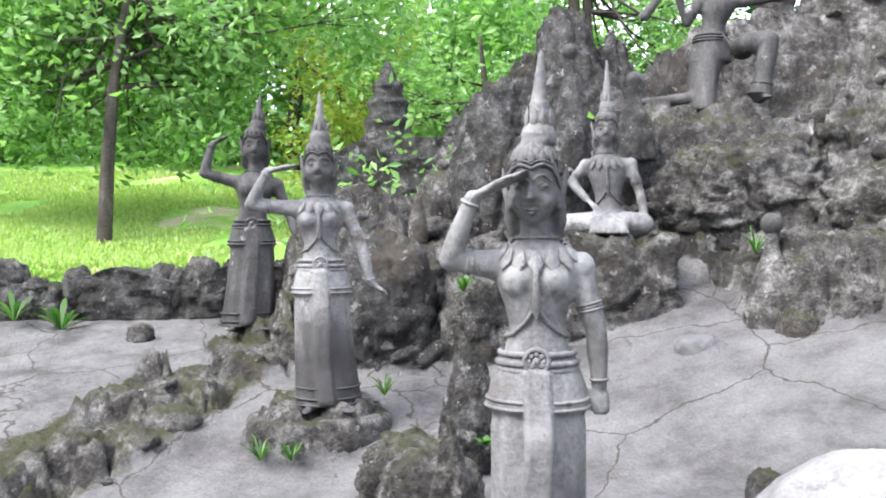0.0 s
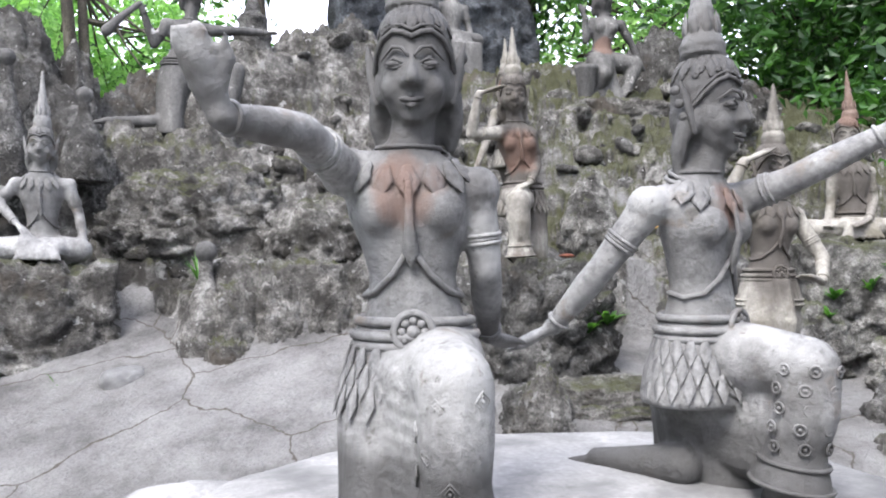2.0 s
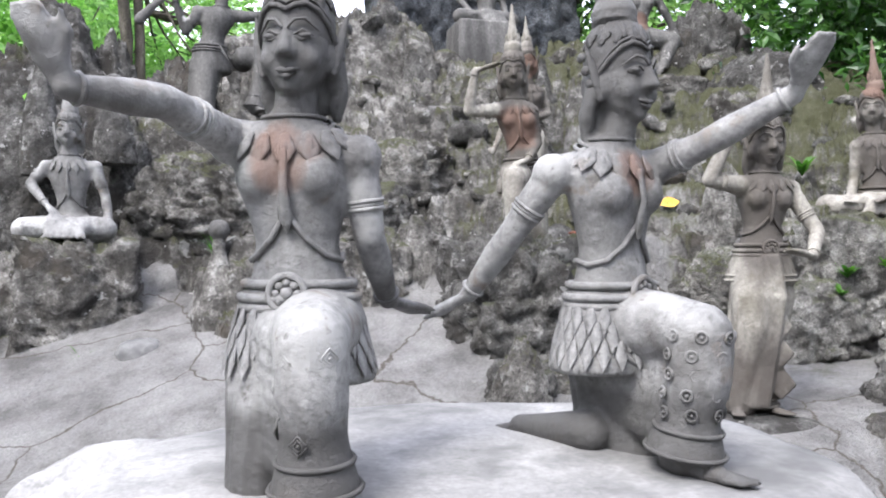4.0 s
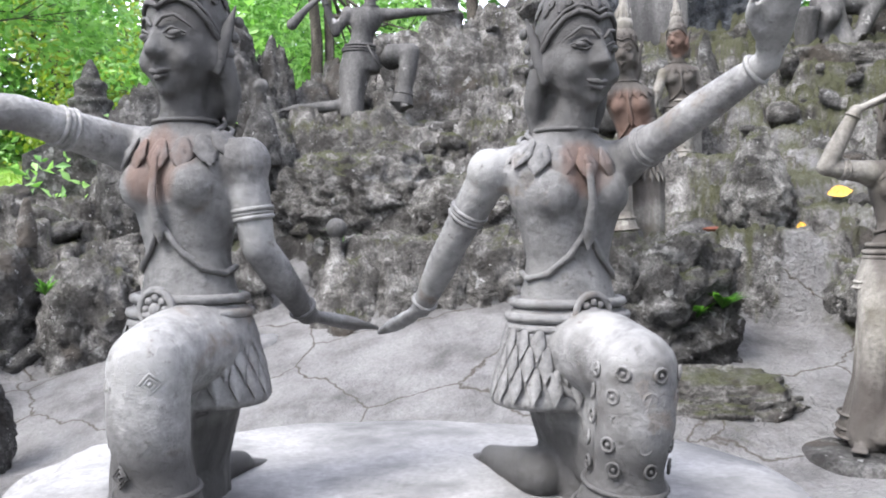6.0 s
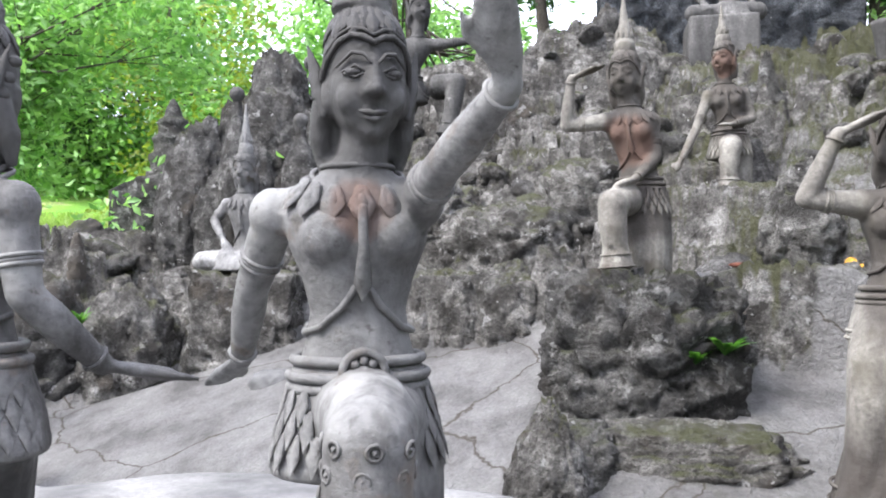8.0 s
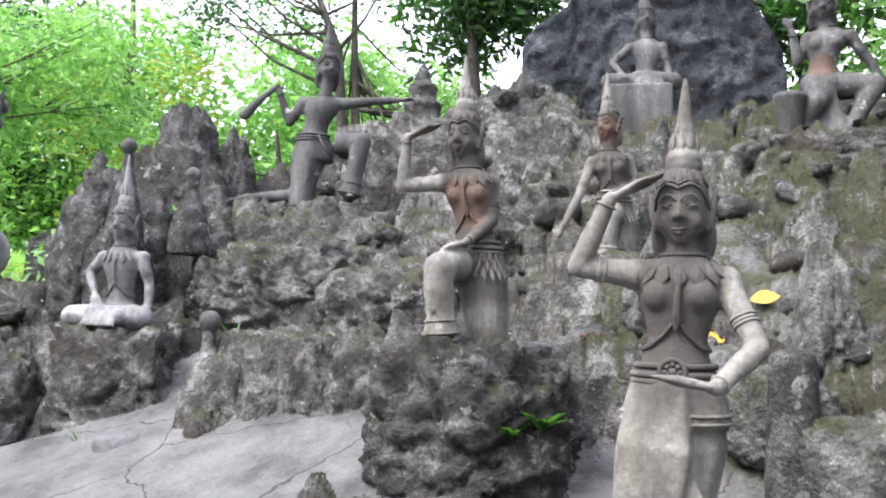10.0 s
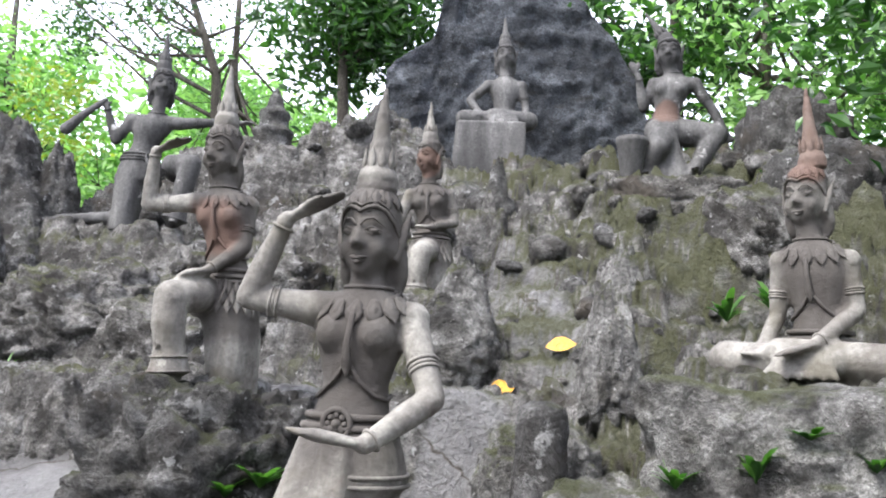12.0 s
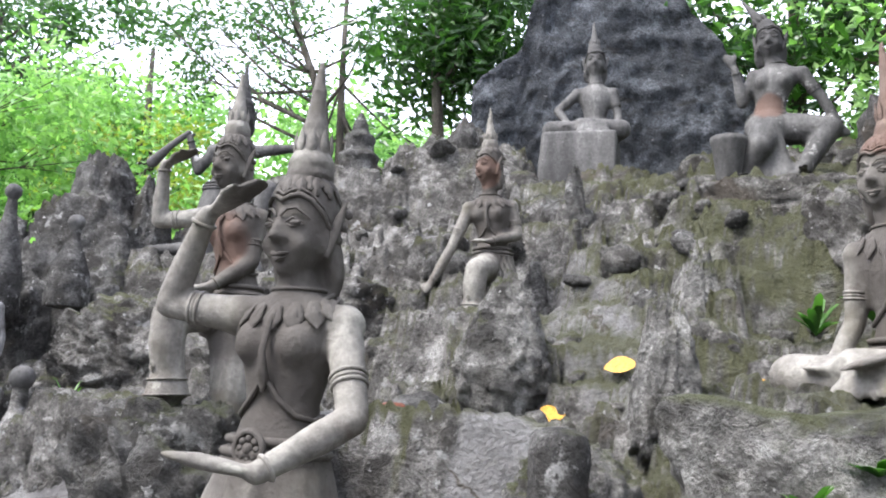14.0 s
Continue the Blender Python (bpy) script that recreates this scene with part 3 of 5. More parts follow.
boulder("boulder", 5.6, 2.3, 1.3, 0.4, 0.3, 0.9, 57, DARKROCK)
slab("slab", 3.98, 2.45, 0.725, 0.32, 0.27, 0.2, 9, DARKROCK, "dark rough slab under a dancer statue", -15, 0.06)
boulder("boulder", -2.35, 6.25, 0.92, 0.11, 0.09, 0.22, 52, ROCK, "small brown stone lying on the cement plateau", 4)
boulder("boulder", 0.3, 5.5, 1.5, 0.35, 0.3, 1.1, 53, ROCK)
boulder("boulder", -0.45, 5.6, 1.6, 0.4, 0.3, 1.2, 54, DARKROCK)
for i, (x, y, top, r) in enumerate([(2.12, 4.75, 1.46, 0.2), (2.36, 4.66, 1.5, 0.2), (2.62, 4.58, 1.56, 0.22), (2.88, 4.46, 1.62, 0.22), (2.0, 4.62, 1.15, 0.16)]):
    boulder("boulder", x, y, top, r, r * 0.9, 0.75, 100 + i, ROCK, "rough grey rock of the low ridge", 5, 0.3, group="ridge rocks")
# the broken crest behind the sitting figure
CREST = [(1.05, 6.95, 3.5, 0.3), (1.05, 6.85, 3.15, 0.5), (1.45, 7.0, 3.28, 0.22), (0.72, 6.85, 3.1, 0.24), (1.8, 7.15, 3.1, 0.25), (0.4, 6.7, 2.85, 0.35), (1.25, 6.75, 2.9, 0.4), (2.05, 7.3, 3.2, 0.3), (0.85, 6.5, 2.6, 0.45), (1.4, 6.5, 2.6, 0.4)]
for i, (x, y, top, r) in enumerate(CREST):
    boulder("boulder", x, y, top, r, r * 0.85, 1.5 + 0.1 * (i % 3), 60 + i, DARKROCK, "dark jagged rock of the broken crest", 5, 0.1, group="crest rocks")
for i, (x, y, top, r) in enumerate([(2.45, 7.35, 3.4, 0.3), (3.45, 7.5, 3.65, 0.28), (3.75, 7.45, 3.85, 0.25), (3.98, 7.4, 4.05, 0.25), (2.75, 7.3, 3.3, 0.3), (4.35, 7.1, 3.5, 0.3)]):
    boulder("boulder", x, y, top, r, r * 0.9, 1.3, 75 + i, DARKROCK, "dark jagged rock on the crest by the wall", 5, 0.15, group="crest rocks")
# low boundary wall of piled stones
random.seed(5)
for i in range(22):
    x = -5.6 + 0.21 * i + random.uniform(-0.04, 0.04)
    boulder("stone", x, 6.95 + 0.05 * math.sin(i), 1.3 + random.uniform(-0.12, 0.12), random.uniform(0.1, 0.2), 0.16, 0.45, 80 + i, ROCK if i % 4 == 1 else DARKROCK, "mossy grey stone of the low boundary wall", 4, 0.35, random.uniform(0, 90), "boundary wall stones")
random.seed(11)
kinds = []
for i in range(8):
    v, f = rock_shape(120 + i, 3, 0.3)
    me = part("rock", v * np.array([1, 1, 0.8]), f, ROCK if i % 3 else DARKROCK)
    kinds.append(me)
made = 0
KEEP = [(0.27, 2.75), (-0.78, 4.65), (-1.41, 6.05), (1.1, 5.3), (1.93, 4.75), (3.4, 3.6), (4.3, 5.0), (2.3, 6.5), (1.7, 6.5), (5.0, 7.0), (6.15, 5.95), (5.6, 3.1), (4.7, 3.2)]
spots = [(random.uniform(-1.8, 7.2), random.uniform(3.3, 7.6)) for _ in range(2200)]
heights = ground_height(np.array([p[0] for p in spots]), np.array([p[1] for p in spots]))
for (x, y), hh, cc, ll in zip(spots, heights[0], heights[1], heights[3]):
    if made >= 300:
        break
    if cc > 0.75 or ll > 0.1 or (1.4 < x < 3.0 and 4.2 < y < 5.0) or any((x - a) ** 2 + (y - b) ** 2 < 0.2 for a, b in KEEP):
        continue
    r = (0.03 + 0.05 * random.random()) if cc > 0.3 else 0.035 + 0.15 * random.random() ** 2.2
    m = pose(x, y, float(hh) - 0.2 * r, random.uniform(-40, 40), random.uniform(-40, 40), random.uniform(0, 360)) @ Matrix.Diagonal((r * random.uniform(0.8, 1.4), r, r * random.uniform(0.6, 1.1), 1))
    if made < 8:
        ob = kinds[made]
    else:
        ob = kinds[made % 8].copy()
        scene.collection.objects.link(ob)
    ob.matrix_world = m
    tagged(ob, "small rough grey rock bedded in the hillside", "rock", "hillside rocks")
    made += 1


def post(name, x, y, z0, z1, r, seed, mat, label, knob=0.0, taper=0.6):
    so = Soup()
    h = z1 - z0
    prof = [(0, r), (0.3 * h, r * 0.95), (0.6 * h, r * (0.5 + 0.5 * taper)), (0.85 * h, r * taper), (0.97 * h, r * taper * 0.85), (h, r * taper * 0.4)]
    so.lathe((0, 0, 0), prof, None, 20)
    if knob:
        so.ball((0, 0, h + knob * 0.75), knob, None, 18)
    ob = fused(name, so, 0.018, mat, 1)
    n = len(ob.data.vertices)
    co = np.empty(n * 3)
    ob.data.vertices.foreach_get("co", co)
    co = co.reshape(n, 3)
    d = 0.05 * fbm(co[:, 0] * 7 + seed, co[:, 1] * 7, co[:, 2] * 7, 4, seed)
    low = (co[:, 2] < h * 0.95) if knob else np.ones(n, bool)
    co[:, :2] *= (1 + np.where(low, d * 3.5, 0))[:, None]
    ob.data.vertices.foreach_set("co", co.ravel())
    if knob:
        ob.data.materials.append(STONE_DARK)
        for p in ob.data.polygons:
            if p.center.z > h * 0.99:
                p.material_index = 1
    ob.matrix_world = pose(x, y, z0)
    return tagged(ob, label, "stone post")


post("stone_post", 1.93, 4.82, 0.85, 1.56, 0.19, 1, ROCK, "rough stone post with a round knob on the ridge", 0.068, 0.25)
post("stone_post", 4.7, 3.22, 0.8, 1.56, 0.115, 2, DARKROCK, "rough rounded grey stone stump", 0, 0.85)
post("stone_post", 1.4, 6.02, 2.1, 2.66, 0.16, 3, DARKROCK, "dark stone post with a pale knob", 0.06, 0.28)
post("stone_post", 0.92, 5.98, 2.0, 2.86, 0.15, 4, DARKROCK, "dark stone post with a pale worn knob", 0.06, 0.3)
post("stone_post", -0.2, 5.75, 1.5, 1.85, 0.07, 6, ROCK, "small pale pointed stone", 0.0, 0.5)
post("stone_post", 4.62, 5.35, 1.9, 2.45, 0.12, 7, ROCK, "small pale pointed stone", 0.0, 0.35)


def stupa(x, y, z0, h, r, mat, label):
    so = Soup()
    prof = [(0, 1.0), (0.12, 1.0), (0.13, 0.85), (0.24, 0.85), (0.25, 0.92), (0.32, 0.9), (0.34, 0.72), (0.46, 0.7), (0.48, 0.78), (0.53, 0.76), (0.55, 0.56), (0.66, 0.54), (0.68, 0.6), (0.73, 0.57), (0.76, 0.36), (0.88, 0.26), (1.0, 0.06)]
    so.lathe((0, 0, 0), [(zf * h, rf * r) for zf, rf in prof], None, 24)
    ob = fused("stupa", so, 0.02, mat, 1)
    ob.matrix_world = pose(x, y, z0)
    return tagged(ob, label, "stupa")


stupa(3.05, 7.5, 3.25, 0.85, 0.24, DARKROCK, "small dark stepped stone stupa on the crest")
stupa(-0.6, 9.0, 2.55, 0.95, 0.3, DARKROCK, "mossy stepped stone stupa on the terrace wall")
stupa(0.15, 9.2, 2.45, 0.5, 0.2, DARKROCK, "small mossy stone stupa on the terrace wall")


def wall_block(name, pts, y0, y1, mat, label, cell=0.05, bumpy=0.05):
    """An upright rough wall: outline points (x, z) seen from the front."""
    xs = [p[0] for p in pts]
    nx = int((max(xs) - min(xs)) / cell)
    cols = np.linspace(min(xs), max(xs), nx)
    tops = np.interp(cols, xs, [p[1] for p in pts]) + 0.05 * fbm(cols * 5, cols * 0, 0, 4, 9)
    zbase = pts[0][2]
    nz = 80
    verts, faces = [], []
    for side, yy in ((0, y0), (1, y1)):
        for k in range(nz + 1):
            z = zbase + (tops - zbase) * k / nz
            bump_ = bumpy * (fbm(cols * 4, z * 4, side * 5.0, 5, 17, True) + 0.7 * fbm(cols * 11, z * 11, side, 3, 19)) * (1 if side == 0 else -1)
            yv = yy - bump_
            verts += list(zip(cols, yv, z))
    n1 = (nz + 1) * nx
    for k in range(nz):
        for i in range(nx - 1):
            a0 = k * nx + i
            faces.append((a0, a0 + 1, a0 + 1 + nx, a0 + nx))
            faces.append((n1 + a0 + 1, n1 + a0, n1 + a0 + nx, n1 + a0 + 1 + nx))
        for i in (0, nx - 1):
            a0 = k * nx + i
            q = (a0, a0 + nx, n1 + a0 + nx, n1 + a0)
            faces.append(q if i == 0 else q[::-1])
    for i in range(nx - 1):
        a0 = nz * nx + i
        faces.append((a0, a0 + 1, n1 + a0 + 1, n1 + a0))
    ob = part(name, verts, faces, mat)
    return tagged(ob, label, "wall", kind="structure")


wall_block("wall_back", [(4.02, 4.4, 2.6), (4.12, 4.5, 0), (4.45, 4.75, 0), (4.5, 5.1, 0), (4.62, 5.35, 0), (5.0, 5.9, 0), (5.4, 5.8, 0), (5.75, 5.35, 0), (6.1, 4.95, 0), (6.3, 4.6, 0), (6.5, 4.3, 0)], 7.6, 8.0, WALLROCK, "tall blue-grey rough rendered wall behind the seated statue", 0.022, 0.06)
wall_block("wall_terrace", [(-1.2, 2.45, 0.8), (-0.9, 2.6, 0), (0.4, 2.6, 0), (1.4, 2.7, 0), (2.2, 2.75, 0)], 8.7, 9.4, DARKROCK, "dark mossy terrace wall behind the statues", 0.06, 0.05)
wall_block("wall_low", [(-6.2, 1.3, 0.5), (-5.6, 1.12, 0), (-5.0, 1.3, 0), (-4.5, 1.1, 0), (-3.9, 1.28, 0), (-3.3, 1.14, 0), (-2.8, 1.34, 0), (-2.2, 1.2, 0), (-1.7, 1.4, 0), (-1.1, 1.25, 0)], 6.82, 7.12, DARKROCK, "low rough mossy wall between the cement plateau and the lawn", 0.03, 0.07)
# plinth of the seated figure
so = Soup()
so.rings([[(-0.31, -0.2, 0), (0.31, -0.2, 0), (0.31, 0.35, 0), (-0.31, 0.35, 0)], [(-0.29, -0.18, 0.5), (0.3, -0.18, 0.5), (0.3, 0.35, 0.5), (-0.29, 0.35, 0.5)]])
plinth = fused("plinth", so, 0.03, STONE_DARK, 1)
plinth.matrix_world = pose(4.95, 7.05, 3.27, 0, 0, -10)
tagged(plinth, "plain grey cement plinth under the seated statue", "plinth")


# ---- plants ----
def leaves(centres, size, rng, droop=0.3, aspect=0.38):
    """Folded leaf blades at the centres: vertices and faces."""
    n = len(centres)
    d = rng.normal(size=(n, 3))
    d[:, 2] = d[:, 2] * 0.6 - droop
    d /= np.linalg.norm(d, axis=1, keepdims=True)
    u = rng.normal(size=(n, 3))
    u[:, 2] *= 0.5
    side = np.cross(d, u)
    side /= np.linalg.norm(side, axis=1, keepdims=True) + 1e-9
    nrm = np.cross(side, d)
    L = (size * rng.uniform(0.6, 1.3, n))[:, None]
    c = np.asarray(centres)
    p0, tip = c, c + d * L - nrm * L * 0.12
    mid = c + d * L * 0.45
    w = side * L * aspect / 2 * 1.2
    a = mid + w + nrm * L * 0.07
    b = mid - w + nrm * L * 0.07
    v = np.stack([p0, a, tip, b, mid], 1).reshape(-1, 3)
    i = np.arange(n)[:, None] * 5
    f = np.concatenate([i + np.array([0, 1, 4]), i + np.array([1, 2, 4]), i + np.array([2, 3, 4]), i + np.array([3, 0, 4])])
    return v, f.tolist()


def tree(name, x, y, z, path, r0, clumps, per, size, mat, label, seed, limbs=True, aspect=0.38):
    """Trunk along path (offsets), limbs out to clumps (offset, radius), leaves in the clumps."""
    rng = np.random.default_rng(seed)
    base = new(name)
    base.location = (x, y, z)
    so = Soup()
    rough = [Vector(p) for p in path]
    pts = []
    for a0, b0 in zip(rough, rough[1:]):
        pts += [a0.lerp(b0, q / 4) for q in range(4)]
    pts.append(rough[-1])
    rad = [r0 * (1 - 0.75 * i / (len(pts) - 1)) for i in range(len(pts))]
    so.tube(pts, rad, 10)
    if limbs:
        for c, r in clumps:
            c = Vector(c)
            low = rng.uniform(0.3, 0.62)
            k = min(range(2, len(pts)), key=lambda q: abs(pts[q].z - max(c.z - 0.55 * (c - pts[q]).xy.length - 0.15, low * pts[-1].z)))
            m = pts[k].lerp(c, 0.5) + Vector((0, 0, -0.08 * (c - pts[k]).length))
            so.tube([pts[k], m, c], [rad[k] * 0.4 + 0.004, rad[k] * 0.22 + 0.004, 0.004], 7)
            for q in range(3):
                e = c + Vector(rng.normal(size=3)) * r * 0.6
                so.tube([m.lerp(c, 0.5), e], [0.008, 0.003], 5)
    part("trunk", so.v, so.f, BARK, base)
    cs = []
    for c, r in clumps:
        n = max(60, int(2.2 * per * r ** 1.6))
        sub = rng.normal(size=(max(5, int(n / 14)), 3)) * r * np.array([0.55, 0.55, 0.42])
        pick = sub[rng.integers(0, len(sub), n)] + rng.normal(size=(n, 3)) * 0.13 * (size / 0.1) ** 0.5
        cs.append(np.array(c) + pick)
    v, f = leaves(np.concatenate(cs), size, rng, 0.35, aspect)
    part("crown", v, f, mat, base, smooth=False)
    return tagged(base, label, "tree")


def crown_clumps(seed, centre, spread, count, r):
    rng = np.random.default_rng(seed)
    return [(tuple(np.array(centre) + rng.uniform(-1, 1, 3) * np.array(spread)), r * rng.uniform(0.7, 1.3)) for _ in range(count)]


LAWN = lambda x, y: ground_z(x, y)
tree("tree", -3.5, 8.4, LAWN(-3.5, 8.4), [(0, 0, -0.1), (0.05, 0, 0.8), (0.12, 0, 1.6), (0.3, 0, 2.6), (0.4, 0.1, 3.6), (0.45, 0.2, 5.0)], 0.08,
     crown_clumps(1, (-0.3, 0.8, 2.0), (1.7, 0.7, 1.0), 26, 0.45) + crown_clumps(2, (0.8, 1.0, 2.9), (2.0, 1.0, 0.9), 26, 0.55), 520, 0.13, LEAF, "slender tree with mottled bark and bright green leaves on the lawn", 1)
tree("tree", -5.5, 9.5, LAWN(-5.5, 9.5), [(0, 0, -0.1), (0.1, 0, 1.5), (0.2, 0, 3.5)], 0.08, crown_clumps(3, (0, 0, 2.6), (1.6, 1.0, 1.6), 18, 0.6), 380, 0.13, LEAF, "young leafy green tree at the lawn edge", 2)
tree("tree", -2.6, 14.5, LAWN(-2.6, 14.5), [(0, 0, -0.1), (0.1, 0, 2.5), (0, 0, 5)], 0.16, crown_clumps(4, (-0.6, 0, 2.6), (1.9, 1.2, 1.4), 26, 0.8), 260, 0.17, LEAF, "full bright green tree behind the lawn", 3)
tree("tree", -6.5, 15.5, LAWN(-6.5, 15.5), [(0, 0, -0.1), (0.1, 0, 3), (0, 0, 6)], 0.2, crown_clumps(5, (0, 0, 4.0), (3.0, 1.5, 3.2), 34, 1.0), 260, 0.18, LEAF_DARK, "dense dark green tree behind the lawn", 4)
tree("tree", -1.6, 12.2, LAWN(-1.6, 12.2), [(0, 0, -0.1), (0.1, 0, 1.2), (0, 0, 2.6)], 0.09, crown_clumps(6, (0, 0, 1.9), (0.9, 0.8, 1.3), 14, 0.5), 420, 0.12, LEAF_YELLOW, "yellow-flecked bushy tree behind the statues", 5)
tree("tree", 0.6, 12.5, 2.4, [(0, 0, -0.3), (0.1, 0, 1.2), (0, 0, 2.2)], 0.1, crown_clumps(7, (-0.2, 0, 1.1), (1.7, 1.0, 0.8), 18, 0.5), 300, 0.14, LEAF, "bright green tree behind the crest", 6)
tree("tree", 1.78, 11.0, 2.6, [(0, 0, -0.3), (0.05, 0, 1.6), (-0.05, 0, 2.8), (-0.45, 0, 3.8), (-0.9, 0, 5.2)], 0.1, crown_clumps(8, (-0.6, 0, 3.9), (1.6, 1.0, 1.0), 18, 0.4), 520, 0.09, LEAF_DARK, "thin forked tree with sparse leaves on the crest", 7)
tree("tree", 1.98, 11.1, 2.6, [(0, 0, -0.3), (0.02, 0, 1.6), (-0.05, 0, 3.2), (-0.1, 0, 5.2)], 0.09, crown_clumps(9, (0.5, 0.4, 1.9), (1.1, 1.0, 1.0), 16, 0.38), 620, 0.11, LEAF, "thin straight tree with sparse leaves on the crest", 8)
tree("tree", 3.6, 8.9, 2.8, [(0, 0, -0.3), (0.0, 0, 1.2), (-0.1, 0, 2.4), (-0.2, 0, 4.0)], 0.1, crown_clumps(10, (0.15, 0.1, 2.95), (0.65, 0.6, 0.8), 15, 0.42), 650, 0.16, LEAF_DARK, "dark tree with drooping leathery leaves beside the wall", 9, aspect=0.3)
tree("tree", 7.1, 8.6, 2.8, [(0, 0, -0.3), (0.05, 0, 1.8), (0.0, 0, 4.2)], 0.13, crown_clumps(11, (-0.4, 0.1, 3.0), (1.0, 0.7, 1.0), 18, 0.5), 420, 0.15, LEAF_DARK, "dark leafy tree beside the wall", 10)
tree("tree", 7.9, 8.0, 2.8, [(0, 0, -0.3), (-0.05, 0, 2.0), (0.1, 0, 4.5)], 0.11, crown_clumps(12, (0.3, 0, 2.4), (1.1, 0.9, 1.2), 18, 0.5), 380, 0.13, LEAF, "leafy green tree on the upper slope", 11)
tree("tree", 9.2, 5.6, 2.8, [(0, 0, -0.3), (0.05, 0, 2.0), (0.1, 0, 5.0)], 0.16, crown_clumps(13, (-0.4, -0.4, 1.6), (1.2, 1.4, 1.7), 26, 0.6), 380, 0.15, LEAF_DARK, "dark tree with broad leaves shading the slope", 12)
tree("tree", 8.4, 3.4, 1.6, [(0, 0, -0.3), (0.05, 0, 2.0), (0.1, 0, 5.0)], 0.12, crown_clumps(14, (0.2, 0.2, 2.2), (0.9, 1.0, 1.5), 20, 0.55), 380, 0.15, LEAF_DARK, "dark tree with hanging leaves beside the hillside", 13)


def woods(name, seed, count, xr, yr, zr, size, mat, label):
    rng = np.random.default_rng(seed)
    k = max(20, count // 90)
    hub = np.stack([rng.uniform(*xr, k), rng.uniform(*yr, k), rng.uniform(*zr, k)], 1)
    hub[:, 2] = zr[0] + (hub[:, 2] - zr[0]) * (0.65 + 0.35 * np.sin(hub[:, 0] * 0.9 + seed))
    c = hub[rng.integers(0, k, count)] + rng.normal(size=(count, 3)) * np.array([0.65, 0.5, 0.5])
    v, f = leaves(c, size, rng)
    return tagged(part(name, v, f, mat, smooth=False), label, "woods", kind="stuff")


woods("woods", 21, 26000, (-16, -3.0), (16, 21), (2.5, 6.5), 0.28, LEAF_DARK, "dense dark green woods behind the lawn")
woods("woods", 22, 16000, (-12, -1.5), (14.5, 17), (2.4, 5.2), 0.2, LEAF, "bright green undergrowth and trees behind the lawn")
woods("woods", 26, 24000, (-2.0, 3.2), (14, 17), (2.0, 6.6), 0.22, LEAF, "bright green trees beyond the crest")
woods("woods", 24, 12000, (3.2, 9.0), (12, 16), (3.2, 5.2), 0.24, LEAF_DARK, "green woods beyond the wall")
woods("woods", 25, 22000, (9.5, 14), (0, 11), (1.5, 6.5), 0.24, LEAF_DARK, "dense dark woods beside the hillside")
# Next three woods: added out of view to block low side light.
woods("woods", 27, 26000, (-14, 14), (-13, -8), (0.3, 8.5), 0.32, LEAF_DARK, "unseen dense green woods added on the near side to block low sky light")
woods("woods", 28, 14000, (-14, -9), (-10, 16), (0.6, 7.5), 0.3, LEAF_DARK, "dense green woods added past the lawn end to block low sky light")
woods("woods", 29, 12000, (9, 14), (-10, 1), (0.6, 8.0), 0.3, LEAF_DARK, "unseen dense green woods added past the walk end to block low sky light")
woods("shrubs", 31, 4200, (8.3, 9.7), (4.2, 6.4), (2.4, 4.6), 0.15, LEAF_DARK, "dense dark bushes on the upper slope under the trees")
woods("shrubs", 26, 500, (-1.6, 1.0), (7.4, 8.5), (1.75, 2.1), 0.12, LEAF, "green shrubs on the bank below the terrace wall")


def rosette(name, x, y, z, count, length, width, mat, label, seed, rise=0.5):
    """A clump of long arched blades."""
    rng = np.random.default_rng(seed)
    v, f = [], []
    for i in range(count):
        q = 2 * math.pi * i / count + rng.uniform(-0.4, 0.4)
        L = length * rng.uniform(0.6, 1.15)
        e = rise * rng.uniform(0.6, 1.5)
        d, sd = np.array([math.cos(q), math.sin(q)]), np.array([-math.sin(q), math.cos(q)])
        b = len(v)
        for k, wd in enumerate((0.15, 0.7, 1.0, 0.75, 0.05)):
            t = k / 4
            c = d * L * t * 0.8
            h = L * (e * t * 1.6 - 0.75 * e * t * t)
            for sgn in (-1, 1):
                p = c + sd * sgn * width * wd / 2
                v.append((p[0], p[1], h + 0.12 * width * wd))
        for k in range(4):
            a = b + 2 * k
            f.append((a, a + 1, a + 3, a + 2))
    ob = part(name, v, f, mat)
    ob.matrix_world = pose(x, y, z)
    return tagged(ob, label, "plant")


def on_face(x, z, y0):
    """Depth at which a rock face stands at x, z, looked for from y0 inwards."""
    hit, where = scene.ray_cast(bpy.context.evaluated_depsgraph_get(), (x, y0, z), (0, 1, 0))[:2]
    return where.y if hit else y0 + 0.5


rosette("plant", 3.72, on_face(3.72, 1.2, 2.7), 1.2, 24, 0.16, 0.036, LEAF_MID, "small bright green leafy plant growing from the boulder", 1)
rosette("plant", 3.6, on_face(3.6, 1.16, 2.7), 1.16, 18, 0.12, 0.032, LEAF_MID, "small bright green leafy plant growing from the boulder", 2)
rosette("plant", 5.27, on_face(5.27, 1.36, 1.6), 1.36, 14, 0.1, 0.031, LEAF_MID, "bright green broad-leaved plant below the seated statue", 3, 1.1)
rosette("plant", 5.05, on_face(5.05, 1.32, 1.6), 1.32, 18, 0.11, 0.028, LEAF_MID, "low green plant below the seated statue", 4, 0.6)
rosette("plant", 5.42, on_face(5.42, 1.5, 1.6), 1.5, 18, 0.12, 0.031, LEAF_MID, "low green plant below the seated statue", 5, 0.4)
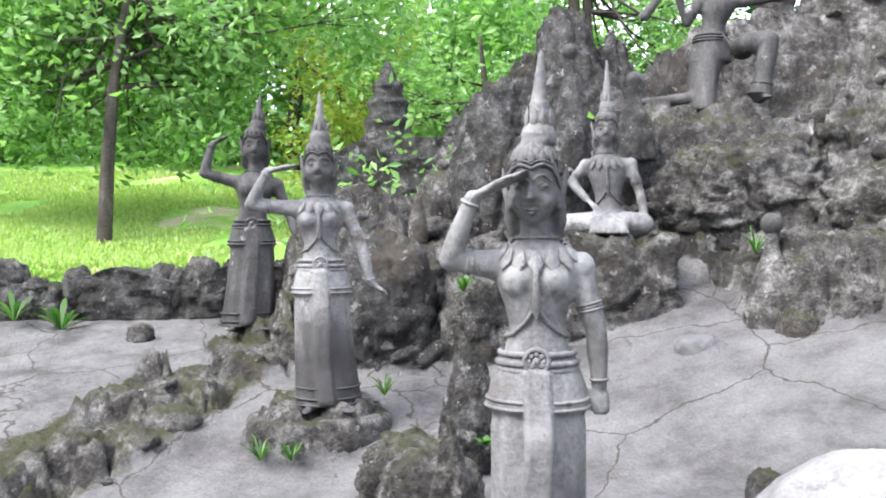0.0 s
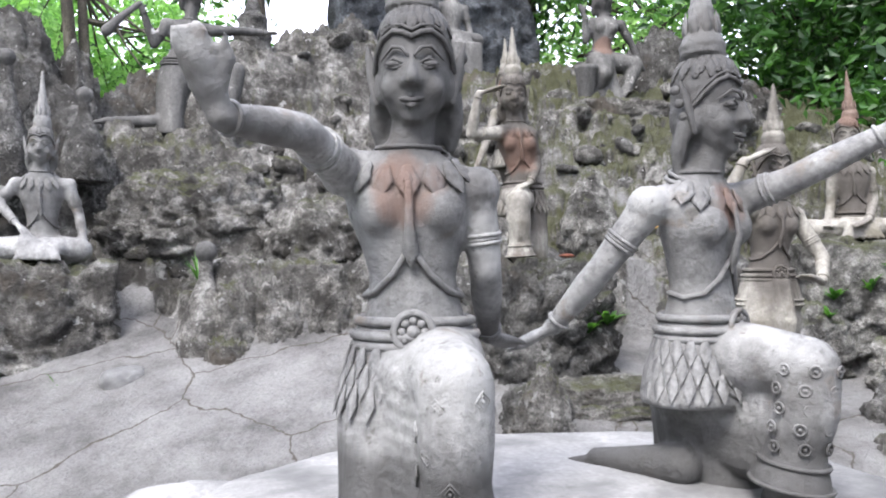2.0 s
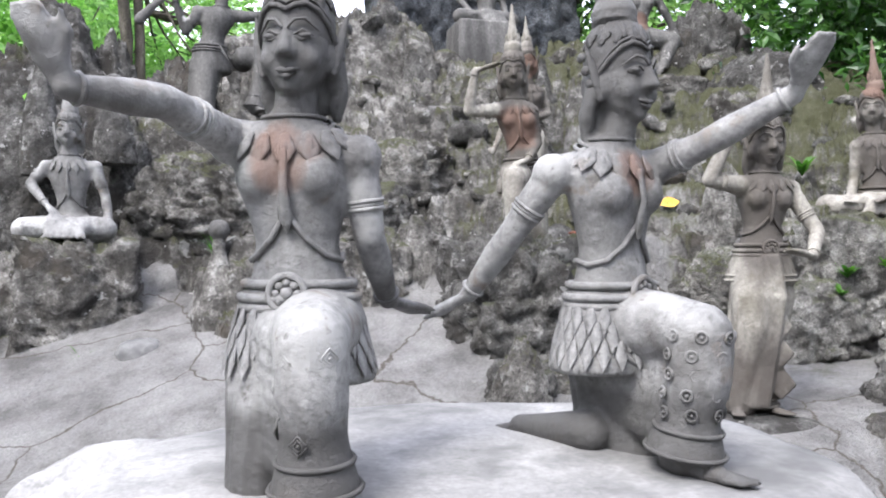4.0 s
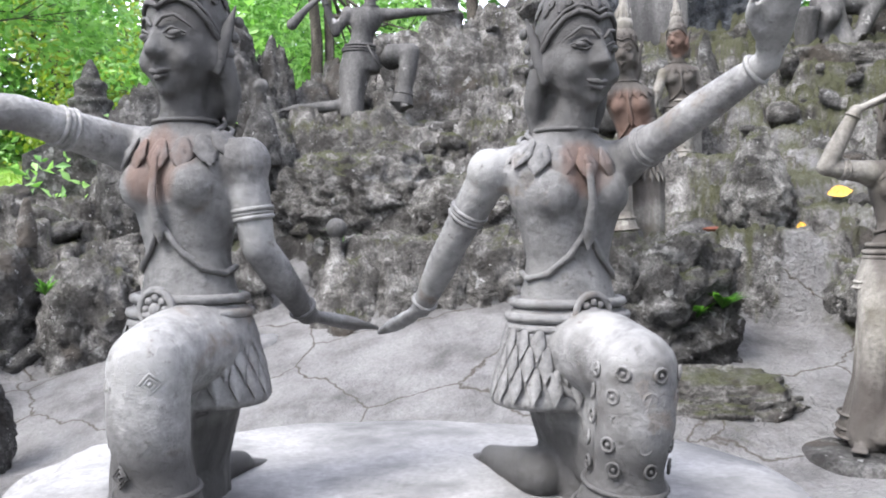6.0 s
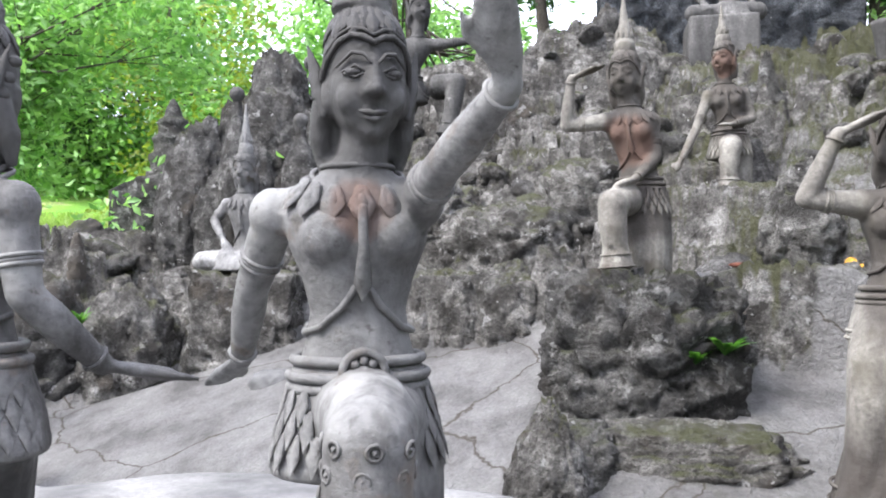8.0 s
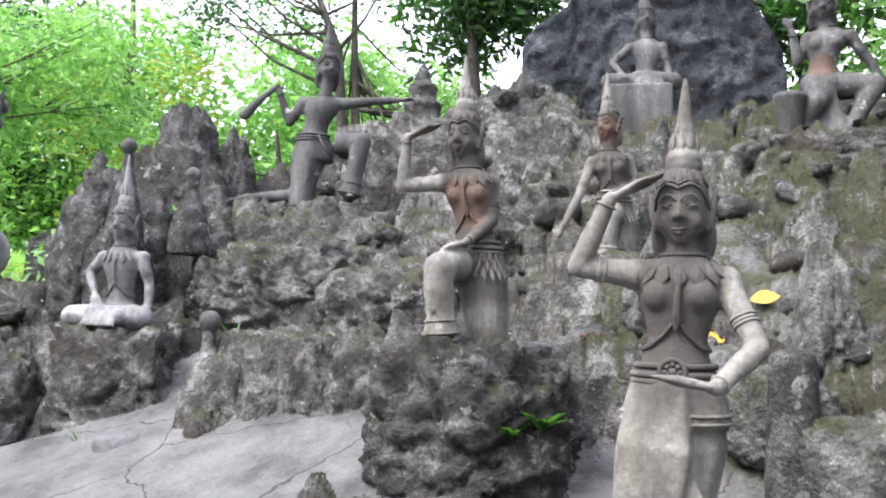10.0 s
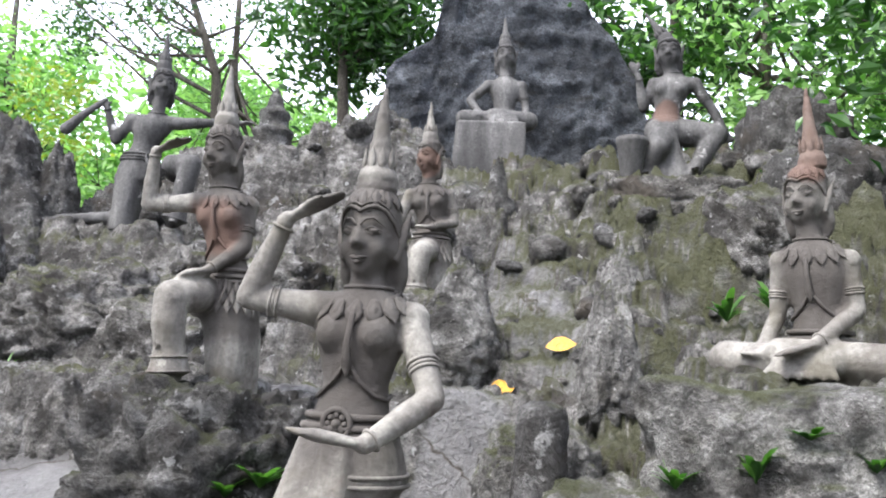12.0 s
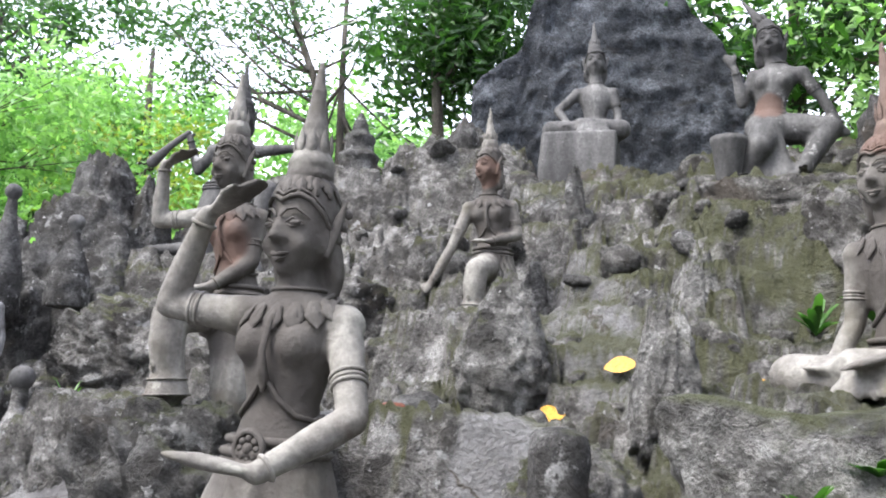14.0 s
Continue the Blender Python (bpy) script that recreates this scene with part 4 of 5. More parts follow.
rosette("plant", 5.72, 4.0, 1.95, 18, 0.14, 0.037, LEAF_MID, "green round-leaved plant among the rocks", 6, 0.9)
rosette("plant", 5.9, 3.9, 2.0, 18, 0.14, 0.037, LEAF_MID, "green round-leaved plant among the rocks", 7, 0.9)
rosette("grass_tuft", 1.98, 5.2, 1.42, 26, 0.17, 0.012, LEAF_MID, "tuft of thin green grass by the ridge", 8, 1.0)
rosette("grass_tuft", 1.15, 4.95, 0.8, 18, 0.1, 0.012, LEAF_MID, "tuft of thin green grass at the boulder foot", 9, 0.9)
rosette("grass_tuft", 1.75, 4.62, 0.8, 16, 0.08, 0.012, LEAF_MID, "low green tuft at the ridge foot", 10, 0.8)
rosette("grass_tuft", -0.38, 4.75, 0.62, 30, 0.14, 0.012, LEAF_MID, "tuft of green grass beside the slab", 11, 0.8)
rosette("grass_tuft", -1.02, 4.32, 0.36, 24, 0.12, 0.012, LEAF_MID, "tuft of green grass below the slab", 12, 0.8)
rosette("grass_tuft", -0.85, 4.3, 0.36, 24, 0.12, 0.012, LEAF_MID, "tuft of green grass below the slab", 13, 0.8)
rosette("plant", 0.15, 3.55, 0.62, 18, 0.09, 0.022, LEAF_MID, "tiny bright green plant between rocks", 14, 0.5)
rosette("plant", -0.22, 3.12, 0.4, 18, 0.1, 0.019, LEAF_MID, "tiny bright green plant at the path edge", 15, 0.5)
rosette("fern", -3.1, 6.55, 0.82, 12, 0.3, 0.05, LEAF_MID, "green fern at the foot of the low wall", 16, 0.7)
rosette("fern", -3.5, 6.6, 0.9, 10, 0.26, 0.045, LEAF_MID, "green fern at the foot of the low wall", 17, 0.7)
rosette("plant", 0.1, 5.15, 1.2, 28, 0.12, 0.019, LEAF_MID, "green tuft on the rocky bank", 18, 0.8)
rosette("plant", 0.65, 6.9, 2.85, 18, 0.13, 0.037, LEAF_MID, "small green plant on the broken crest", 19, 0.5)

for i, (x, z) in enumerate([(5.36, 1.2), (5.16, 1.12), (5.58, 1.42), (4.98, 1.22), (5.3, 1.05), (5.5, 1.28)]):
    rosette("plant", x, on_face(x, z, 1.6) - 0.01, z, 16, 0.075, 0.025, LEAF_MID, "small green leafy plant on the mossy rock", 40 + i, 0.7)


def fallen_leaf(x, y, size, turn, seed):
    so = []
    for i in range(7):
        t = i / 6
        w = size * 0.32 * math.sin(math.pi * min(1, t * 0.95 + 0.04))
        so += [(size * (t - 0.5), -w, 0.03 * size + 0.25 * w), (size * (t - 0.5), 0, 0.02 * size + 0.05 * size * math.sin(3 * t)), (size * (t - 0.5), w, 0.03 * size + 0.35 * w)]
    f = []
    for i in range(6):
        a = 3 * i
        f += [(a, a + 3, a + 4, a + 1), (a + 1, a + 4, a + 5, a + 2)]
    ob = part("fallen_leaf", so, f, FALLEN)
    ob.matrix_world = pose(x, y, ground_z(x, y) + 0.05, 48, -8, turn)
    return tagged(ob, "large yellow fallen leaf lying on the worn path", "leaf", "fallen leaves")


fallen_leaf(4.7, 4.18, 0.14, 20, 1)
fallen_leaf(5.0, 4.27, 0.15, -15, 2)
fallen_leaf(5.36, 3.42, 0.12, 35, 3)
boulder("fallen_leaf", 4.05, 4.05, 1.6, 0.06, 0.03, 0.03, 91, DRYLEAF, "curled reddish-brown dry leaf on the rock ledge", 3, 0.0)


def pot(x, y, z, h, r):
    so = Soup()
    so.lathe((0, 0, 0), [(0, 0.6 * r), (0.1 * h, 0.66 * r), (0.85 * h, 0.98 * r), (0.9 * h, 1.06 * r), (h, 1.06 * r), (h, 0.9 * r), (0.8 * h, 0.85 * r)], None, 24)
    ob = part("pot", so.v, so.f, STONE_DARK)
    ob.matrix_world = pose(x, y, z)
    return tagged(ob, "tapered cement pot beside the kneeling statue", "pot")


pot(5.86, 5.98, 3.06, 0.36, 0.11)


def lawn_grass(seed, count):
    rng = np.random.default_rng(seed)
    x, y = rng.uniform(-7.5, -0.6, count), 7.3 + 6.5 * rng.random(count) ** 1.4
    z = ground_height(x, y)[0]
    keep = fbm(x * 0.7, y * 0.7, 0, 3, 3) > -0.22
    x, y, z = x[keep], y[keep], z[keep]
    n = len(x)
    q, L = rng.uniform(0, 2 * math.pi, n), rng.uniform(0.025, 0.07, n)
    w = 0.012 + 0.012 * rng.random(n)
    c, d = np.cos(q), np.sin(q)
    v = np.stack([np.stack([x - c * w, y - d * w, z], 1), np.stack([x + c * w, y + d * w, z], 1), np.stack([x + d * L * 0.5, y - c * L * 0.5, z + L], 1)], 1).reshape(-1, 3)
    f = (np.arange(n)[:, None] * 3 + np.arange(3)).tolist()
    return tagged(part("lawn", v, f, GRASS, smooth=False), "short bright green lawn grass with bare patches", "grass", kind="stuff")


lawn_grass(4, 60000)


# ---- statues ----
TORSO = [(0.0, 0.118, 0.09), (0.12, 0.105, 0.082), (0.28, 0.096, 0.075), (0.45, 0.112, 0.083), (0.62, 0.138, 0.092), (0.78, 0.148, 0.088), (0.87, 0.135, 0.076), (0.94, 0.108, 0.064), (1.0, 0.075, 0.056), (1.06, 0.056, 0.052)]


def figure(name, centre, j, s=1.0, yaw=0.0, face=0.0, base=0.0, legs="stand", mat=None, voxel=0.011, label="", crown="spire", hair=True, fine=True, skirt_w=0.17, lean=0.0, medal=True, beads=False, bust=True, dark_head=0.42, dark_hem=0.15, rust=(), patina=0.0, stride=False, web=True):
    """A cement figure: joints j are offsets from centre with world heights; yaw turns the body, face the head."""
    cx, cy = centre
    P = {k: Vector((cx + v[0], cy + v[1], v[2])) for k, v in j.items()}
    a, b = radians(yaw), radians(face)
    right, front = Vector((math.cos(a), math.sin(a), 0)), Vector((math.sin(a), -math.cos(a), 0))
    up = Vector((0, 0, 1))
    body, orn = Soup(), Soup()
    belt, neck = P["belt"], P["neck"]
    axis = neck - belt

    def torso_at(f):
        for (f0, w0, d0), (f1, w1, d1) in zip(TORSO, TORSO[1:]):
            if f <= f1:
                q = (f - f0) / (f1 - f0)
                return w0 + (w1 - w0) * q, d0 + (d1 - d0) * q
        return TORSO[-1][1], TORSO[-1][2]

    def skin(deg, f, off=0.0):
        """A point on the torso: angle from the front (towards +right), share of the way from belt to neck."""
        w, d = torso_at(f)
        q = radians(deg)
        return belt + axis * f + right * ((w * s + off) * math.sin(q)) + front * ((d * s + off) * math.cos(q))

    rows = []
    for f, w, d in TORSO:
        rows.append([belt + axis * f + right * (w * s * math.cos(q)) - front * (d * s * math.sin(q)) for q in (2 * math.pi * i / 24 for i in range(24))])
    body.rings(rows)
    if bust:
        for sx in (-1, 1):
            c = belt + axis * 0.66 + right * (0.062 * s * sx) + front * (0.054 * s)
            body.ball(c, (0.056 * s, 0.054 * s, 0.058 * s))
    # neck and head
    head, top = P["head"], P["top"]
    hr, hf = Vector((math.cos(b), math.sin(b), 0)), Vector((math.sin(b), -math.cos(b), 0))
    rot = Matrix((hr, -hf, up)).transposed()

    def hp(x, y, z):
        return head + rot @ (Vector((x, y, z)) * s)
    body.tube([neck - axis.normalized() * 0.03 * s, head - up * 0.05 * s], [0.056 * s, 0.047 * s])
    body.ball(hp(0, 0.0, 0.016), (0.08 * s, 0.088 * s, 0.092 * s), rot, 18)
    body.ball(hp(0, -0.018, -0.03), (0.064 * s, 0.062 * s, 0.056 * s), rot)
    body.ball(hp(0, -0.04, -0.066), (0.03 * s, 0.034 * s, 0.026 * s), rot)
    dome = (top - head).length
    hz = max(dome / s - 0.072, 0.06)
    body.ball(hp(0, 0.016, 0.072), (0.086 * s, 0.094 * s, hz * s), rot, 18)

    def dome_at(deg, z, off=0.0):
        """A point of the headdress: angle from the front, height over the head's middle."""
        q, e = radians(deg), max(0.0, min(0.999, (z - 0.072) / hz))
        c = math.sqrt(1 - e * e)
        return hp((0.086 * c + off) * math.sin(q), 0.016 - (0.094 * c + off) * math.cos(q), z)
    if hair:
        body.ball(hp(0, 0.04, 0.015), (0.09 * s, 0.07 * s, 0.085 * s), rot)
        body.ball(hp(0, 0.06, -0.06), (0.075 * s, 0.04 * s, 0.085 * s), rot)
        for sx in (-1, 1):
            body.tube([hp(0.078 * sx, 0.02, 0.04), hp(0.086 * sx, 0.035, -0.02), hp(0.086 * sx, 0.05, -0.075), hp(0.078 * sx, 0.058, -0.13)], [0.017 * s, 0.022 * s, 0.024 * s, 0.014 * s], 8)
    # face: nose, brows, eyes, lips, ears
    body.tube([hp(0, -0.078, 0.064), hp(0, -0.092, 0.03), hp(0, -0.102, 0.0)], [0.007 * s, 0.01 * s, 0.0145 * s], 8)
    for sx in (-1, 1):
        body.ball(hp(0.014 * sx, -0.089, -0.002), (0.0105 * s, 0.012 * s, 0.009 * s), rot, 8)
        body.ball(hp(0.045 * sx, -0.052, -0.012), (0.026 * s, 0.026 * s, 0.03 * s), rot, 10)
        orn.ball(hp(0.037 * sx, -0.0715, 0.037), (0.018 * s, 0.0105 * s, 0.0085 * s), rot, 12)
        orn.tube([hp(0.008 * sx, -0.0895, 0.054), hp(0.022 * sx, -0.086, 0.07), hp(0.042 * sx, -0.075, 0.074), hp(0.068 * sx, -0.05, 0.05)], [0.0035 * s, 0.0045 * s, 0.0045 * s, 0.002 * s], 6)
        orn.tube([hp(0.017 * sx, -0.0815, 0.034), hp(0.037 * sx, -0.0795, 0.0265), hp(0.058 * sx, -0.062, 0.035)], [0.002 * s, 0.0026 * s, 0.0018 * s], 6)
        orn.tube([hp(0.016 * sx, -0.0815, 0.037), hp(0.037 * sx, -0.08, 0.0485), hp(0.06 * sx, -0.06, 0.038)], [0.0022 * s, 0.0036 * s, 0.002 * s], 6)
        body.ball(hp(0.08 * sx, 0.01, 0.0), (0.012 * s, 0.02 * s, 0.042 * s), rot, 10)
        # flame-shaped ear ornament with curled lobes
        orn.tube([hp(0.085 * sx, 0.006, -0.03), hp(0.095 * sx, 0.014, 0.025), hp(0.101 * sx, 0.024, 0.065), hp(0.112 * sx, 0.034, 0.108)], [0.01 * s, 0.015 * s, 0.012 * s, 0.002 * s], 8, 0.6)
        for k in range(3):
            orn.ball(hp((0.098 + 0.006 * k) * sx, 0.03 + 0.009 * k, 0.01 + 0.034 * k), (0.008 * s, 0.015 * s, 0.013 * s), rot, 8)
    orn.tube([hp(-0.028, -0.069, -0.035), hp(-0.011, -0.0845, -0.0395), hp(0, -0.0835, -0.042), hp(0.011, -0.0845, -0.0395), hp(0.028, -0.069, -0.035)], [0.002 * s, 0.0062 * s, 0.005 * s, 0.0062 * s, 0.002 * s], 8)
    orn.tube([hp(-0.019, -0.074, -0.047), hp(0, -0.0825, -0.0535), hp(0.019, -0.074, -0.047)], [0.002 * s, 0.0075 * s, 0.002 * s], 8)
    # tiara rim that dips over the nose and drops to the ears
    lift = min(0.104, 0.072 + 0.45 * hz)
    rim = [(0, lift - 0.01), (14, lift + 0.002), (30, lift + 0.006), (48, lift - 0.006), (68, 0.068), (88, 0.03), (104, 0.0)]
    for off, drop, rr in ((0.003, 0.0, 0.0065), (0.003, 0.015, 0.0042)):
        orn.tube([dome_at(-q, z + drop, off) for q, z in rim[:0:-1]] + [dome_at(q, z + drop, off) for q, z in rim], [rr * s] * (2 * len(rim) - 1), 6)
    # headdress of overlapping pointed leaves
    rows = 4 if fine else 2
    for row in range(rows):
        z0 = lift + 0.022 + (hz + 0.072 - lift - 0.03) * row / (rows + 0.6)
        z1 = z0 + 0.034
        count = max(7, int(15 * math.sqrt(max(0.15, 1 - ((z0 - 0.072) / hz) ** 2))))
        for i in range(count):
            q = 360 * (i + 0.5 * (row % 2)) / count
            p0, p1 = dome_at(q, z0 - 0.006, 0.001), dome_at(q, min(z1, 0.072 + hz * 0.97), 0.006)
            nrm = dome_at(q, z0, 0.05) - dome_at(q, z0, 0.0)
            orn.tube([p0, p0.lerp(p1, 0.4), p0.lerp(p1, 0.75), p1], [0.012 * s, 0.0165 * s, 0.01 * s, 0.002 * s], 6, 0.3, tuple(nrm))
            if fine:
                orn.tube([p0, p0.lerp(p1, 0.7)], [0.0055 * s, 0.005 * s], 5)
    if crown == "spire":
        tip = P["tip"]
        ax = tip - top
        L = ax.length
        turn = Vector((0, 0, 1)).rotation_difference(ax).to_matrix()
        prof = [(-0.06, 0.066), (0.0, 0.056), (0.015, 0.062), (0.05, 0.063), (0.065, 0.052), (0.08, 0.056), (0.11, 0.056), (0.125, 0.043), (0.15, 0.046), (0.3, 0.038), (0.34, 0.03), (0.36, 0.036), (0.39, 0.035), (0.41, 0.03), (0.68, 0.02), (0.7, 0.024), (0.725, 0.018), (0.95, 0.011), (1.0, 0.004)]
        body.lathe(top, [(f * L, r * s) for f, r in prof], turn, 18)
        for i in range(9):
            q = 2 * math.pi * i / 9
            c = Vector((math.cos(q), math.sin(q), 0))
            pts = [top + turn @ (c * r * s + Vector((0, 0, f * L))) for f, r in ((0.14, 0.046), (0.2, 0.048), (0.27, 0.046), (0.34, 0.045))]
            orn.tube(pts, [0.011 * s, 0.015 * s, 0.01 * s, 0.002 * s], 6, 0.35, tuple(turn @ c))
    # arms
    for c in "lr":
        sh, el, wr = P[c + "sh"], P[c + "el"], P[c + "wr"]
        ha = P.get(c + "ha", wr + (wr - el).normalized() * 0.08 * s)
        body.ball(sh, 0.056 * s)
        inner = belt + axis * 0.86 + (sh - (belt + axis * 0.86)) * 0.4
        body.tube([inner, sh, sh.lerp(el, 0.5), el], [0.055 * s, 0.052 * s, 0.043 * s, 0.037 * s])
        body.tube([el, el.lerp(wr, 0.35), wr], [0.037 * s, 0.038 * s, 0.026 * s])
        hd = (ha - wr)
        n0 = hd.normalized().cross(up if abs(hd.normalized().z) < 0.8 else front).normalized()
        body.tube([wr, wr + hd * 0.35, wr + hd * 0.65], [0.024 * s, 0.034 * s, 0.036 * s], 10, 0.5, tuple(n0.cross(hd).normalized()))
        for k in range(4):
            o = n0 * (0.017 * s * (k - 1.5))
            body.tube([wr + hd * 0.55 + o * 0.9, wr + hd * 0.85 + o, ha + o * 0.8], [0.0115 * s, 0.0105 * s, 0.006 * s], 6)
        th = wr + hd * 0.3
        body.tube([th + n0 * 0.02 * s, th + hd * 0.25 + n0 * 0.05 * s, th + hd * 0.5 + n0 * 0.055 * s], [0.014 * s, 0.012 * s, 0.007 * s], 6)
        for f, p0, p1, rr in ((0.56, sh, el, 0.042), (0.66, sh, el, 0.0405), (0.61, sh, el, 0.0395), (0.9, el, wr, 0.0285)):
            d = (p1 - p0).normalized()
            u = d.cross(front if abs(d.dot(front)) < 0.9 else up).normalized()
            orn.hoop(p0.lerp(p1, f), u * rr * s, d.cross(u) * rr * s, 0.0055 * s, 18, 6)
    # necklace: collar hoops and a fringe of petals
    for f, off in ((1.03, 0.006), (0.985, 0.008), (0.945, 0.006)):
        w, d = torso_at(f)
        orn.hoop(belt + axis * f - front * 0.005 * s, right * (w * s + off * s), front * (d * s + off * s) - up * (0.0 if f > 1 else 0.03 * s), 0.006 * s, 30, 6)
    if fine:
        for i in range(-4, 5):
            q = i * 23
            drop = 0.06 * max(0, math.cos(radians(q * 1.2)))
            p0, p1 = skin(q, 0.94 - drop, 0.004 * s), skin(q * 1.03, 0.815 - 1.5 * drop, 0.011 * s)
            nrm = tuple(skin(q, 0.85, 1) - skin(q, 0.85, 0))
            orn.tube([p0, p0.lerp(p1, 0.4), p0.lerp(p1, 0.75), p1], [0.017 * s, 0.029 * s, 0.019 * s, 0.003 * s], 10, 0.28, nrm)
            orn.tube([p0 + (p1 - p0) * 0.15, p0.lerp(p1, 0.4), p0.lerp(p1, 0.68)], [0.01 * s, 0.0155 * s, 0.004 * s], 8, 0.75, nrm)
        for sx in (-1, 1):
            pts = [skin(sx * q, f, 0.006 * s) for q, f in ((4, 0.42), (22, 0.3), (48, 0.2), (80, 0.17), (115, 0.2))]
            orn.tube(pts, [0.0075 * s] * 5, 6)
        orn.tube([skin(0, 0.8, 0.012 * s), skin(0, 0.6, 0.02 * s), skin(0, 0.42, 0.012 * s), skin(0, 0.34, 0.012 * s)], [0.009 * s, 0.01 * s, 0.018 * s, 0.003 * s], 8, 0.6, tuple(front))
    # belt
    for f, off in ((0.03, 0.012), (-0.05, 0.018), (-0.11, 0.016)):
        w, d = torso_at(max(f, 0))
        orn.hoop(belt + axis * f, right * (w * s + off * s), front * (d * s + off * s), 0.011 * s, 34, 8)
    if medal:
        mc = belt - axis * 0.02 + front * (0.108 * s)
        orn.hoop(mc, right * 0.04 * s, up * 0.04 * s, 0.009 * s, 22, 6)
        orn.ball(mc, (0.016 * s, 0.016 * s, 0.016 * s), None, 8)
        for i in range(8):
            q = math.pi * i / 4
            orn.ball(mc + (right * math.cos(q) + up * math.sin(q)) * 0.024 * s, 0.0105 * s, None, 6)

    def cloth(levels, wave=0.0, folds=0, sink=0.0):
        rows = []
        for z, w, d, ox, oy in levels:
            c = Vector((belt.x, belt.y, z)) + right * ox + front * oy
            rows.append([c + right * (w * (1 + wave * math.cos(folds * q)) * math.cos(q)) - front * (d * (1 + wave * math.cos(folds * q)) * math.sin(q)) for q in (2 * math.pi * i / 72 for i in range(72))])
        body.rings(rows)

    def foot(p, d, r=0.034):
        p, d = Vector(p), Vector(d).normalized()
        n0 = d.cross(up)
        body.tube([p - d * 0.04 * s, p + d * 0.05 * s, p + d * 0.13 * s], [r * s, r * s, 0.8 * r * s], 10, 0.62, (0, 0, 1))
        for k in range(5):
            o = n0 * (0.0125 * s * (k - 2))
            body.tube([p + d * 0.12 * s + o, p + d * (0.185 - 0.006 * abs(k - 1)) * s + o], [0.011 * s, 0.008 * s], 6)
    bz = base
    hgt = belt.z - bz
    if legs == "stand":
        lv = [(belt.z + 0.0, 0.12 * s, 0.095 * s, 0, 0), (belt.z - 0.14 * hgt, 0.15 * s, 0.115 * s, 0, 0), (belt.z - 0.3 * hgt, 0.16 * s, 0.125 * s, 0, 0.01), (bz + 0.35 * hgt, skirt_w * 0.93 * s, 0.13 * s, lean * 0.5, 0.01), (bz + 0.1 * hgt, skirt_w * s, 0.15 * s, lean, 0), (bz + 0.055 * hgt, skirt_w * 1.06 * s, 0.155 * s, lean, 0)]
        cloth(lv, 0.03, 11)
        # hip apron with a rim, front fold
        cloth([(belt.z, 0.128 * s, 0.1 * s, 0, 0), (belt.z - 0.1 * hgt, 0.158 * s, 0.122 * s, 0, 0), (belt.z - 0.2 * hgt, 0.178 * s, 0.14 * s, 0, 0), (belt.z - 0.215 * hgt, 0.17 * s, 0.132 * s, 0, 0)], 0.02, 22)
        for z, k in ((belt.z - 0.2 * hgt, 0.178), (belt.z - 0.17 * hgt, 0.174)):
            orn.hoop((belt.x, belt.y, z), right * k * s, front * (k - 0.038) * s, 0.007 * s, 36, 6)
        fr = [Vector((belt.x, belt.y, z)) + right * ox + front * oy for z, ox, oy in ((belt.z - 0.06 * hgt, 0, 0.11 * s), (belt.z - 0.3 * hgt, 0.01, 0.15 * s), (bz + 0.3 * hgt, 0.0 + lean * 0.5, 0.145 * s), (bz + 0.08 * hgt, lean, 0.165 * s))]
        for k in range(-1, 2):
            body.tube([p + right * 0.028 * k * s for p in fr], [0.02 * s, 0.024 * s, 0.022 * s, 0.026 * s], 8)
        if stride:
            hipj = Vector((belt.x, belt.y, belt.z - 0.12 * hgt)) - right * 0.05 * s
            kn = Vector((belt.x, belt.y, bz + 0.52 * hgt)) + front * 0.1 * s - right * 0.1 * s
            an = Vector((belt.x, belt.y, bz + 0.08 * hgt)) + front * 0.08 * s + right * (lean - 0.06 * s)
            body.tube([hipj, hipj.lerp(kn, 0.55) + front * 0.02 * s, kn, kn.lerp(an, 0.5), an], [0.11 * s, 0.108 * s, 0.09 * s, 0.078 * s, 0.085 * s], 16)
            for level, (f, fan, ln) in enumerate(((0.62, 0.035, 0.14), (0.45, 0.045, 0.13), (0.28, 0.05, 0.14))):
                for k in range(-3, 4):
                    p0 = Vector((belt.x, belt.y, bz + f * hgt)) + front * (0.118 + 0.006 * level) * s + right * (0.03 * s + 0.006 * k * s)
                    p1 = p0 + right * fan * k / 3 * s - up * (ln - 0.02 * abs(k)) * s + front * 0.012 * s
                    body.tube([p0, p0.lerp(p1, 0.55), p1, p1 - front * 0.02 * s], [0.01 * s, 0.015 * s, 0.018 * s, 0.01 * s], 8)
        for z, k in ((bz + 0.17 * hgt, 1.0), (bz + 0.1 * hgt, 1.04), (bz + 0.06 * hgt, 1.08)):
            orn.hoop(Vector((belt.x, belt.y, z)) + right * lean, right * skirt_w * k * s, front * 0.152 * k * s, 0.007 * s, 36, 6)
        for sx in (-1, 1):
            c = Vector((belt.x, belt.y, bz + 0.03 * s)) + right * (0.075 * sx * s + lean) + front * (0.06 * s)
            body.tube([c - front * 0.03 * s + up * 0.08 * s, c], [0.05 * s, 0.04 * s])
            foot(c, front + right * 0.35 * sx)
    elif legs == "kneel":
        lk, rk = P["kneel"], P["knee"]
        ank = P["ankle"]
        hip = belt - up * 0.08 * s
        side = -math.copysign(1, (rk - belt).dot(right) + 1e-6)
        off = side * (0.07 * s)
